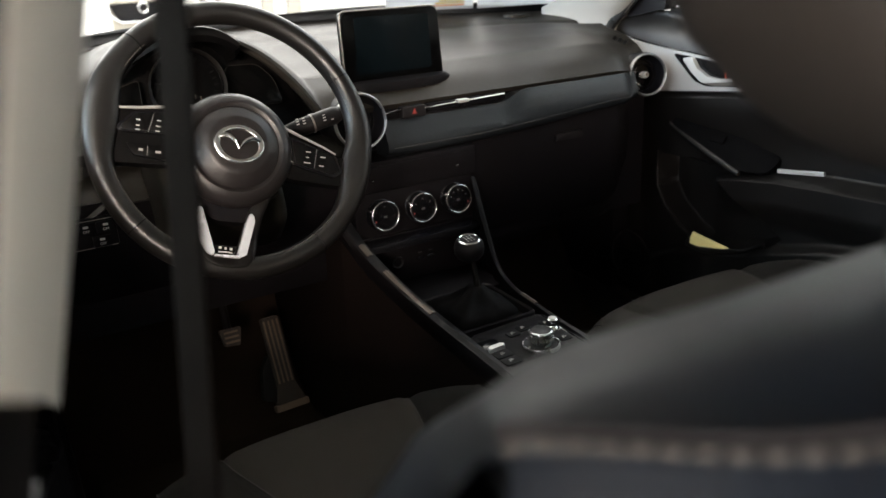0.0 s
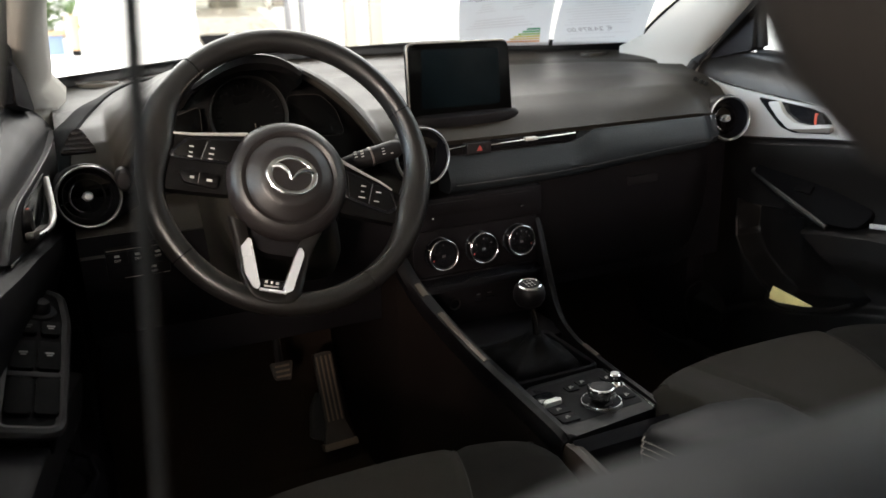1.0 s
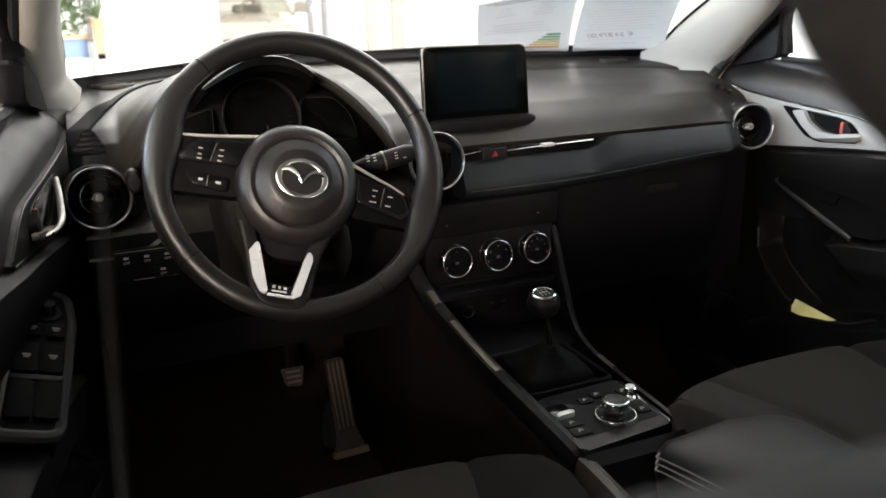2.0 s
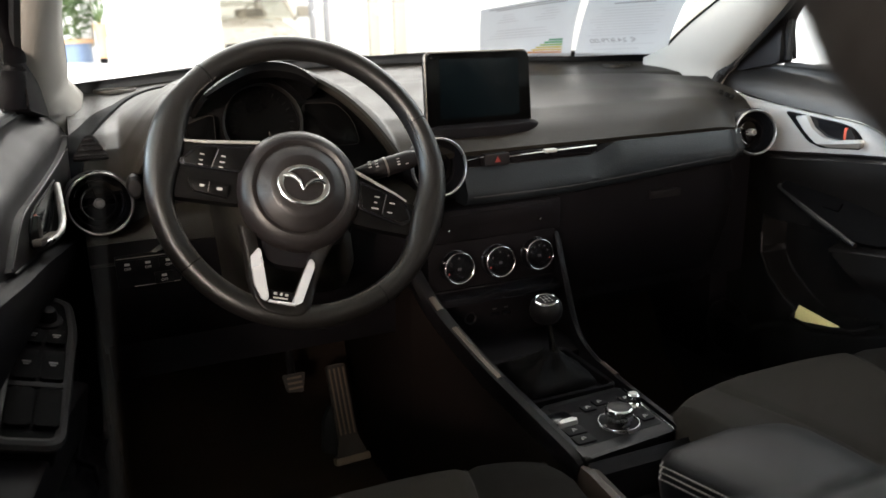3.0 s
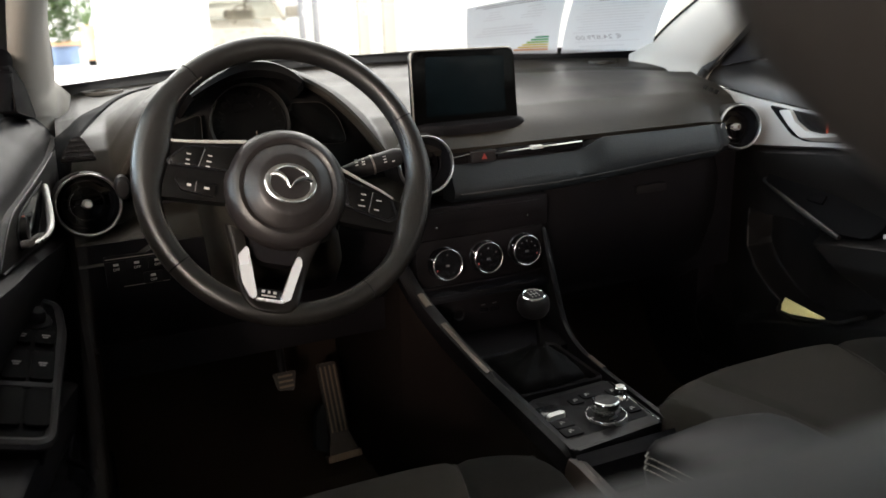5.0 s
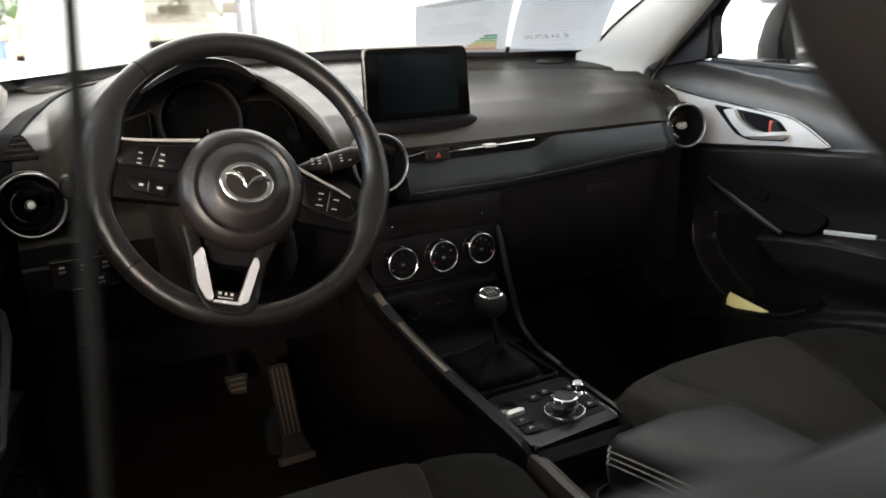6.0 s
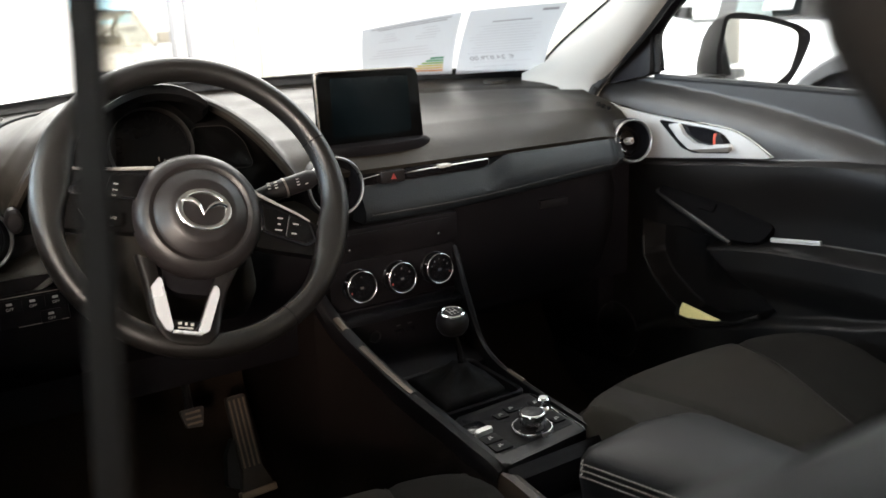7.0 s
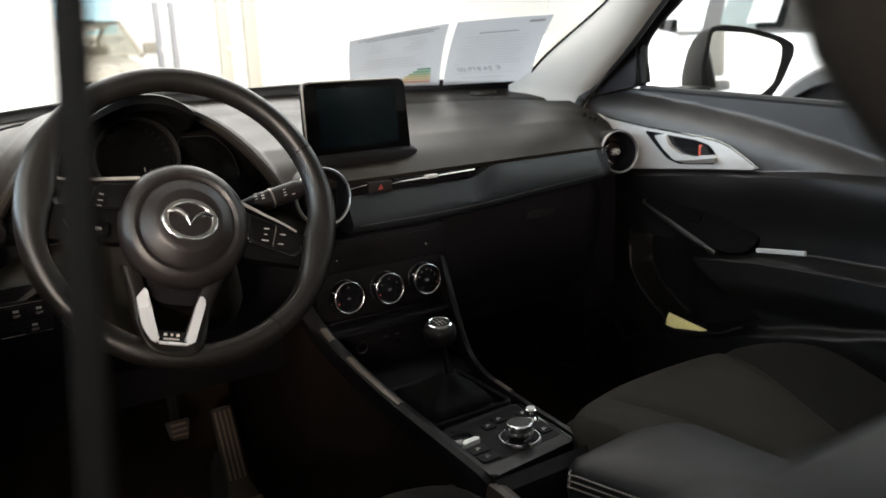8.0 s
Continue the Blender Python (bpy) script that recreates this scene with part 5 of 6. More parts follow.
# ---- centre console ----
def console():
    c = thing("centre_console", pose(0, 0, 0), "black centre console with graphite side rails", "console")
    L = curve([(-0.142, 0.215, 0.735), (-0.128, 0.18, 0.694), (-0.113, 0.13, 0.661), (-0.102, 0.02, 0.634), (-0.090, -0.09, 0.614), (-0.085, -0.19, 0.603), (-0.083, -0.214, 0.596)], 40)
    R = curve([(0.119, 0.205, 0.765), (0.113, 0.165, 0.70), (0.105, 0.11, 0.628), (0.094, 0.04, 0.606), (0.086, -0.06, 0.602), (0.078, -0.18, 0.602), (0.076, -0.215, 0.594)], 40)
    for rail, s, label in ((L, -1, "graphite side rail towards the driver"), (R, 1, "graphite side rail towards the passenger")):
        part("side_rail", loft([[(x + s * a, y, z + b) for a, b in ((-0.012 if s < 0 else -0.006, -0.004), (-0.009 if s < 0 else -0.005, 0.004), (0.0, 0.006), (0.009 if s < 0 else 0.005, 0.002), (0.013 if s < 0 else 0.008, -0.008), (0.010, -0.03), (-0.010 if s < 0 else -0.006, -0.03))] for x, y, z in rail], wrap=True), CONSOLE, c, label)
        # highlights along the rails, put in as lighter strips
        for k0, k1 in ((7, 11), (14, 23)) if s < 0 else ((22, 26),):
            wide = 1.3 if s < 0 else 1.0
            part("rail_highlight", loft([[(x + s * a * wide, y, z + b) for a, b in ((-0.004, 0.0055), (0.0, 0.0072), (0.0045, 0.0050), (0.0045, 0.0), (-0.004, 0.0))] for x, y, z in rail[k0:k1]], wrap=True), RAILMETAL, c, "metal strip standing in for the rail's highlight")
        wall = [[(x + s * (0.010 + 0.012 * g), y, (z - 0.012) * (1 - g) + 0.22 * g) for g in (0, 0.3, 0.7, 1)] for x, y, z in rail]
        wall = [[(x, 0.62, z) for x, y, z in wall[0]]] + wall
        part("side_wall", thick(loft(wall), 0.006), SHADECARPET if s < 0 else HARD, c, "carpeted console side" if s < 0 else "black console side")
    # storage tray under the heater panel
    part("tray_back", box(-0.120, 0.115, 0.20, 0.215, 0.60, 0.695, 0.003), DARK, c, "black tray back")
    part("tray_floor", box(-0.112, 0.108, 0.085, 0.21, 0.588, 0.600, 0.003), DARK, c, "black tray floor")
    part("tray_shelf", box(-0.116, 0.112, 0.165, 0.21, 0.678, 0.692, 0.004), PIANO, c, "gloss black shelf edge")
    part("socket", move(lathe([(0.008, 0.0), (0.011, 0.002), (0.012, -0.01)], 18), facing((-0.05, 0.199, 0.640), (1, 0, 0), (0, 0, 1))), HARD, c, "round power socket")
    part("port", join(box(-0.012, 0.004, 0.1965, 0.2, 0.636, 0.643, 0.001), box(0.010, 0.026, 0.1965, 0.2, 0.636, 0.643, 0.001)), PIANO, c, "black port")
    part("port_mark", join(box(-0.008, 0.0, 0.199, 0.1995, 0.648, 0.6505), box(0.014, 0.022, 0.199, 0.1995, 0.648, 0.6505)), FAINTMARK, c, "small grey print")
    # gaiter frame
    part("gaiter_frame", loft([[(x * k, y * k + 0.022, z) for x, y in rect(0.150, 0.150, 0.012)] for z, k in ((0.585, 1.0), (0.603, 1.0), (0.606, 0.97), (0.603, 0.92), (0.590, 0.90))], wrap=True), DARK, c, "black gaiter frame")
    # switch plate, slightly raised to the front
    pm = facing((-0.004, -0.135, 0.603), (1, 0, 0), (0, 1, -0.02))
    plate = part("switch_plate", prism(rounded([(-0.083, -0.087), (0.067, -0.073), (0.077, 0.070), (-0.067, 0.064)], 0.010), -0.03, 0.004, 0.006, 4), CONSOLE, c, "black switch plate", pm)
    part("plate_inlay", prism(rounded([(-0.070, -0.058), (0.060, -0.050), (0.069, 0.060), (-0.058, 0.054)], 0.005), 0.003, 0.0042, 0.0005), DARK, plate, "black inlay")
    part("plate_edge", tube([(0.064, -0.068, 0.003), (0.0725, 0.062, 0.004)], 0.0018, 6), CHROME, plate, "thin bright edge")
    part("brake_recess", prism(rect(0.030, 0.030, 0.004, -0.054, 0.022), 0.004, 0.0050, 0.0004), PIANO, plate, "gloss black recess")
    part("brake_switch", prism(rounded([(-0.070, -0.004), (-0.041, -0.002), (-0.041, 0.008), (-0.068, 0.006)], 0.004), 0.004, 0.011, 0.003, 3), SATIN, plate, "satin silver parking brake switch")
    for x, y in ((-0.057, -0.018), (-0.058, -0.042), (-0.006, 0.030), (0.018, 0.038), (0.058, 0.032), (0.050, -0.026)):
        b = part("plate_button", prism(rect(0.028 if x < -0.04 else 0.020, 0.021 if x < -0.04 else 0.018, 0.003, x, y), 0.0035, 0.0064, 0.0010), DARK, plate)
        part("button_mark", move(bars([(x, y, 0.0075, 0.0010), (x, y + 0.003, 0.0050, 0.0009), (x - 0.003, y - 0.002, 0.0011, 0.0034)]), Matrix.Translation((0, 0, 0.0065))), PALEMARK, b, "white symbol")
    dialm = Matrix.Translation((0.006, -0.027, 0.004)) @ Matrix.Diagonal((0.84, 0.84, 0.88, 1))
    rot = part("rotary_controller", move(lathe([(0.0, 0.004), (0.030, 0.004), (0.034, 0.002), (0.034, 0.0)], 44), dialm), DARK, plate, "rotary controller with a chrome collar")
    part("collar", move(ring(0.0308, 0.0342, 0.0, 0.0062, 48), dialm), BRIGHT, rot, "chrome collar ring")
    part("controller_knob", move(lathe([(0.0180, 0.004), (0.0185, 0.009), (0.0212, 0.013), (0.0222, 0.025), (0.0205, 0.0290), (0.0185, 0.0298)], 44), dialm), BRIGHT, rot, "satin metal knob")
    part("knob_band", move(ring(0.0205, 0.0230, 0.0235, 0.0285, 44), dialm), CHROME, rot, "chrome band")
    part("knob_top", move(lathe([(0.0, 0.0294), (0.0175, 0.0300), (0.0188, 0.0296)], 36), dialm), HARD, rot, "black knob top")
    part("knob_rib", join(*[move(box(0.0205, 0.0226, -0.0006, 0.0006, 0.013, 0.0235), dialm @ pose(0, 0, 0, 0, 0, a)) for a in range(0, 360, 15)]), BRIGHT, rot, "fine ribs round the knob")
    for mark in ((0.0, 0.026, 0.004, 0.003), (-0.0255, 0.0, 0.003, 0.004), (0.0255, 0.0, 0.003, 0.004), (0.0, -0.0255, 0.004, 0.003)):
        part("controller_mark", move(bars([mark]), dialm @ Matrix.Translation((0, 0, 0.0045))), DIMMARK, rot, "grey mark")
    vm = Matrix.Translation((0.056, 0.011, 0.004))
    vol = part("volume_knob", move(lathe([(0.0, 0.0185), (0.0075, 0.0185), (0.0092, 0.017), (0.0096, 0.008), (0.0075, 0.006), (0.0110, 0.003), (0.012, 0.0)], 30), vm), CHROME, plate, "small chrome volume knob")
    part("knob_cap", move(lathe([(0, 0.0190), (0.0065, 0.0188)], 20), vm), SATIN, vol, "satin cap")
    # rear part: cup holders and low rims
    part("rear_tray", box(-0.080, 0.078, -0.66, -0.235, 0.535, 0.548, 0.004), DARK, c, "black cup holder tray")
    part("front_face", loft([[(x, y, z) for x in (-0.084, -0.04, 0.04, 0.074)] for y, z in ((-0.222, 0.604), (-0.236, 0.592), (-0.240, 0.56), (-0.238, 0.53))]), DARK, c, "black end of the switch plate")
    for s in (-1, 1):
        part("rear_rim", loft([[(s * 0.082 + a, y, z + b) for a, b in ((-0.012, 0), (-0.008, 0.012), (0.0, 0.015), (0.008, 0.012), (0.013, 0), (0.016, -0.32), (-0.012, -0.32))] for y, z in ((-0.10, 0.580), (-0.235, 0.585), (-0.35, 0.577), (-0.66, 0.575))], wrap=True), RIMBROWN if s < 0 else HARD, c, "low brown-black rim beside the seat")
    for y in (-0.30,):
        part("cup_ring", move(ring(0.036, 0.040, 0.0, 0.006), Matrix.Translation((0, y, 0.548))), HARD, c, "cup holder ring")


console()


def gear_lever():
    g = thing("gear_lever", pose(-0.004, 0.022, 0.600), "black manual gear lever with a silver-capped knob and leather gaiter", "gear lever")
    rows = []
    for h, k, tw in ((0.0, 1.0, 0.0), (0.008, 0.98, 0.0), (0.015, 0.86, 0.05), (0.021, 0.66, 0.0), (0.028, 0.46, -0.05), (0.037, 0.30, 0.0), (0.044, 0.20, 0.0)):
        row = []
        for j in range(48):
            a = 6.28319 * j / 48
            c, s = math.cos(a), math.sin(a)
            sq = 1 / max(abs(c), abs(s)) ** 0.85
            f = 1 + 0.11 * math.sin(4 * a + 1.2 + 20 * tw) * (1 - abs(2 * k - 1)) * 1.6 + 0.02 * math.sin(11 * a + h * 90)
            row.append((0.058 * k * sq * c * f + 0.004 * h / 0.05, 0.060 * k * sq * s * f - 0.010 * h / 0.05, h + 0.004 * math.sin(4 * a) * (1 - k)))
        rows.append(row)
    part("gaiter", loft(rows, wrap=True), material("gaiter_leather", (0.0030, 0.0027, 0.0028), 0.70, bump=0.25, scale=500, pattern="grain", spec=0.08), g, "soft black leather gaiter", smooth=70)
    part("shaft", tube([(0.006, -0.009, 0.036), (0.005, -0.006, 0.062), (0.001, 0.000, 0.100)], [0.0050, 0.0044, 0.0042], 18), SHAFT, g, "graphite shaft")
    top = Matrix.Translation((-0.001, 0.002, 0.077)) @ pose(0, 0, 0, 8, -4, 0) @ Matrix.Diagonal((0.83, 0.83, 0.88, 1))
    knob = part("knob", lathe([(0.0, 0.017), (0.013, 0.017), (0.0235, 0.022), (0.0290, 0.031), (0.0302, 0.041), (0.0280, 0.051), (0.0225, 0.0575)], 44), HARD, g, "black leather knob", top)
    part("cap", lathe([(0.0232, 0.0560), (0.0222, 0.0586), (0.0196, 0.0602), (0.0182, 0.0590)], 44), CHROME, knob, "silver cap ring")
    part("cap_face", lathe([(0, 0.0598), (0.0182, 0.0592)], 32), DARK, knob, "black shift pattern disc")
    part("shift_pattern", move(bars([(-0.007, 0, 0.0009, 0.010), (0, 0, 0.0009, 0.010), (0.007, 0, 0.0009, 0.010), (0, 0, 0.014, 0.0009)] + [(x, y, 0.0022, 0.0022) for x in (-0.007, 0, 0.007) for y in (-0.009, 0.009)]), Matrix.Translation((0, 0, 0.0600))), PALEMARK, knob, "white shift pattern")


gear_lever()


def armrest():
    a = thing("armrest_box", pose(0, 0, 0), "black leather centre armrest with three rows of stitching", "armrest")
    def ring_at(y, k):
        back = max(0.0, -0.36 - y)
        w0, w1 = -0.084 + 0.19 * back + 0.012 * k, 0.108 - 0.016 * k - 0.02 * back
        prof = [(w0 + 0.004, 0.630), (w0 - 0.002, 0.660), (w0 + 0.001, 0.683), (w0 + 0.012, 0.692), (0.02, 0.698), (w1 - 0.016, 0.691), (w1 + 0.002, 0.680), (w1 + 0.004, 0.658), (w1, 0.630)]
        return [(x, y, z - 0.009 * k + 0.08 * back) for x, z in prof]
    lid = loft([ring_at(y, k) for y, k in ((-0.330, 3.2), (-0.335, 1.9), (-0.345, 0.9), (-0.360, 0.3), (-0.385, 0.0), (-0.50, 0.0), (-0.64, 0.0))], wrap=True)
    bmesh.ops.subdivide_edges(lid, edges=lid.edges[:], cuts=1, use_grid_fill=True, smooth=0.6)
    part("lid", lid, ARMHIDE, a, "padded leather lid", smooth=80)
    for k, z in enumerate((0.680, 0.6725, 0.665)):
        pts = []
        for y in np.linspace(-0.352, -0.63, 40):
            back = max(0.0, -0.36 - y)
            pts.append((-0.0868 + 0.19 * back + (0.012 if y > -0.36 else 0.0) * (y + 0.36) / 0.008 - 0.0004 * k, y, z + 0.08 * back - 0.003 * smooth(-0.37, -0.352, y)))
        stitches(pts, 0.0046, THREAD, a)
    part("bin", box(-0.078, 0.100, -0.64, -0.352, 0.50, 0.648, 0.01), HARD, a, "black storage bin")
    part("hinge", box(-0.03, 0.05, -0.66, -0.64, 0.62, 0.66, 0.005), HARD, a, "black hinge")


armrest()


# ---- seats ----
def seat(cx, label, front_z):
    """A front seat: cushion and backrest each with insert and bolsters, headrest on two posts."""
    s = thing("driver_seat" if cx < 0 else "passenger_seat", pose(cx, 0, 0), label, "car seat", "front seats")
    def cushion(x, f):
        """x across in -1..1, f from the front edge back."""
        ax = abs(x)
        y = (-0.052 if cx < 0 else -0.078) - 0.085 * ax ** 3.0 * (1 - f) - 0.52 * f
        z = front_z - 0.055 * (1 - smooth(0.0, 0.12, f)) + 0.008 * math.sin(math.pi * min(1, f * 1.4)) - 0.035 * smooth(0.25, 1.0, f)
        z += 0.018 * smooth(0.50, 0.85, ax) * smooth(0.02, 0.25, f) - 0.022 * smooth(0.55, 0.95, ax) * smooth(0.25, 0.7, f) - 0.085 * smooth(0.90, 1.0, ax) ** 1.5 - 0.006 * math.exp(-((ax - insert_edge(f)) / 0.03) ** 2)
        return Vector((0.248 * x, y, z))

    def insert_edge(f):
        """Where the insert meets the bolster: wide at the knee, narrow at the hip."""
        return 0.55 - 0.33 * smooth(0.05, 0.75, f)
    fs = [0, 0.006, 0.015, 0.025, 0.05, 0.08, 0.12, 0.18, 0.26, 0.36, 0.48, 0.62, 0.78, 1.0]
    def strip(name, side, mat, text):
        e = lambda g, f: (2 * g - 1) * insert_edge(f) if side == 0 else side * (insert_edge(f) + (1 - insert_edge(f)) * g)
        rows = [[cushion(e(g, f), f) for f in fs] for g in np.linspace(0, 1, 19)]
        rows = [[r[0] + Vector((0, 0.004, -0.05)), r[0] + Vector((0, 0.012, -0.018))] + r for r in rows]
        part(name, loft(rows), mat, s, text, smooth=70)
    strip("cushion_insert", 0, FABRIC, "charcoal fabric cushion insert")
    strip("cushion_bolster", -1, FABRIC_DARK if cx < 0 else FABRIC, "cushion bolster")
    strip("cushion_bolster", 1, FABRIC_DARK, "black cushion bolster")
    part("cushion_base", box(-0.235, 0.235, -0.57, -0.085, front_z - 0.17, front_z - 0.065, 0.03, 3), HARD, s, "black cushion base")
    for sx in (-1, 1):
        if cx < 0 or sx > 0:
            stitches([cushion(sx * insert_edge(f), f) + Vector((0, 0, 0.001)) for f in np.linspace(0.0, 0.95, 40)], 0.0055, DARKTHREAD, s, label="grey seam")
        stitches([cushion(sx * 0.90, f) + Vector((0, -0.001, 0.001)) for f in np.linspace(0.0, 0.14, 14)], 0.0055, DARKTHREAD, s, label="dark seam at the cushion corner")
        part("runner", box(sx * 0.19 - 0.02, sx * 0.19 + 0.02, -0.60, -0.08, 0.27, front_z - 0.16, 0.01), HARD, s, "black seat runner")
    # backrest: h from the hip to the shoulder
    def back(x, h, side):
        ax = abs(x)
        wid = 0.250 - 0.030 * smooth(0.55, 1.0, h)
        lean_y = -0.50 - (0.355 if cx < 0 else 0.335) * h - 0.015 * math.sin(math.pi * h)
        z = front_z - 0.04 + (1.060 - front_z + 0.04) * h - 0.016 * smooth(0.5, 0.97, ax) * smooth(0.6, 1.0, h)
        if side > 0:
            y = lean_y + 0.045 * smooth(0.5, 0.8, ax) * (1 - 0.6 * h) - 0.05 * smooth(0.88, 1.0, ax) - 0.018 * smooth(0.93, 1.0, h)
        else:
            y = lean_y - 0.115 + 0.070 * smooth(0.55, 1.0, ax) ** 1.5 + 0.006 * smooth(0.92, 1.0, h)
            z += 0.008 * smooth(0.8, 1.0, h)
        return Vector((wid * x, y, z))
    hs = [0, 0.1, 0.25, 0.4, 0.55, 0.7, 0.8, 0.88, 0.93, 0.965, 0.985, 1.0]
    rows = []
    for x in np.linspace(-1, 1, 41):
        f = [back(x, h, 1) for h in hs]
        b = [back(x, h, -1) for h in hs][::-1]
        crown = (f[-1] + b[0]) / 2 + Vector((0, 0, 0.002))
        rows.append(f + [crown] + b)
    part("backrest", loft(rows, wrap=True), SEATHIDE, s, "black leather backrest", smooth=80)
    inset = [[back(x, h, 1) + Vector((0, 0.0025, 0)) for h in np.linspace(0.02, 0.93, 16)] for x in np.linspace(-0.56, 0.56, 21)]
    part("backrest_insert", loft(inset), FABRIC, s, "charcoal fabric backrest insert", smooth=80)
    seam = [back(x, 1.0, -1) + Vector((0, 0.001, 0.0015)) for x in np.linspace(-0.97, 0.97, 60)]
    stitches(seam, 0.0078, material("shoulder_thread", (0.022, 0.020, 0.017), 0.8), s, label="grey stitching along the shoulder")
    part("shoulder_seam", tube([p + Vector((0, 0.003, 0.003)) for p in seam], 0.0022, 6), DARK, s, "shoulder seam")
    # headrest
    hz, hy = 1.195, -0.895
    hr = []
    for k in range(13):
        a = math.pi * k / 12
        q = max(0.02, math.sin(a)) ** 0.42
        zc = -0.110 * math.cos(a)
        row = []
        for j in range(36):
            b = 6.28319 * j / 36
            c, sn = math.cos(b), math.sin(b)
            wide = 0.145 * (1 - (max(0.0, -zc) / 0.118) ** 2.0) if zc < 0 else 0.145 * q
            row.append((wide * math.copysign(abs(c) ** 0.42, c), hy + 0.056 * q * math.copysign(abs(sn) ** 0.5, sn) - 0.02 * (zc / 0.11), hz + zc))
        hr.append(row)
    part("headrest", loft(hr, wrap=True), HEADHIDE, s, "brown-black headrest", smooth=80)
    for sx in (-1, 1):
        part("headrest_post", tube([(sx * 0.048, -0.900, 1.03), (sx * 0.048, -0.908, 1.13)], 0.006, 10), CHROME, s, "chrome headrest post")
        part("post_guide", tube([(sx * 0.048, -0.9015, 1.070), (sx * 0.048, -0.902, 1.088)], 0.013, 12), HARD, s, "black post guide")
    return s


seat(-0.340, "driver's seat with black leather backrest and fabric cushion", 0.572)
seat(0.305, "passenger seat with charcoal fabric insert and black bolsters", 0.620)


# ---- doors ----
def line(keys, y):
    """A height along the door, keyed from front to back."""
    if y >= keys[0][0]:
        return keys[0][1]
    for (a, p), (b, q) in zip(keys, keys[1:]):
        if y >= b:
            f = (a - y) / (a - b)
            return p + (q - p) * (f * f * (3 - 2 * f) * 0.35 + f * 0.65)
    return keys[-1][1]


CREST = ((0.42, 0.998), (0.324, 1.000), (0.25, 0.994), (0.167, 0.985), (0.053, 0.971), (-0.033, 0.957), (-0.099, 0.943), (-0.25, 0.912), (-0.6, 0.872))
BELT = ((0.30, 0.848), (0.253, 0.851), (0.012, 0.878), (-0.158, 0.896), (-0.273, 0.900), (-0.60, 0.905))
REST = ((0.24, 0.690), (0.13, 0.700), (0.087, 0.711), (0.002, 0.727), (-0.075, 0.738), (-0.202, 0.746), (-0.314, 0.751), (-0.60, 0.755))
LEDGE = ((0.30, 0.46), (0.20, 0.505), (0.112, 0.533), (0.009, 0.563), (-0.061, 0.589), (-0.207, 0.627), (-0.318, 0.658), (-0.60, 0.70))
POCKET = ((0.300, 0.705), (0.294, 0.628), (0.256, 0.587), (0.203, 0.550), (0.159, 0.530), (0.112, 0.533), (0.007, 0.563), (-0.050, 0.590), (-0.062, 0.603), (0.094, 0.708))


def pocket_edge(y):
    """The lip of the door pocket."""
    return line(((0.305, 0.705), (0.294, 0.628), (0.256, 0.587), (0.203, 0.550), (0.159, 0.530), (0.112, 0.533), (0.007, 0.563), (-0.055, 0.596)), y)


def in_pocket(y, z):
    """How deep a place lies inside the outline of the door pocket, in metres; below zero outside."""
    depth = 1.0
    for (y0, z0), (y1, z1) in zip(POCKET, POCKET[1:] + POCKET[:1]):
        run = math.hypot(y1 - y0, z1 - z0)
        depth = min(depth, -((y1 - y0) * (z - z0) - (z1 - z0) * (y - y0)) / run)
    return depth


def door_x(y, z):
    """How far the door's lining stands from the middle of the car."""
    zc, zb, zr = line(CREST, y), line(BELT, y), line(REST, y)
    x = 0.697 - 0.037 * (1 - math.exp(-(max(0.0, zc + 0.010 - z) / 0.026) ** 1.4))
    below = smooth(zb + 0.001, zb - 0.008, z)
    x -= 0.020 * below * smooth(0.36, 0.24, y)
    x += 0.030 * smooth(zb - 0.02, zb - 0.12, z)
    rest = smooth(zr + 0.003, zr - 0.014, z) * smooth(0.17, 0.075, y)
    x -= 0.052 * rest
    x += 0.034 * smooth(zr - 0.05, zr - 0.12, z) * smooth(0.17, 0.075, y)
    zl = line(LEDGE, y)
    x -= 0.026 * smooth(zl + 0.006, zl - 0.012, z)
    x += 0.060 * smooth(-0.004, 0.008, in_pocket(y, z))
    return x


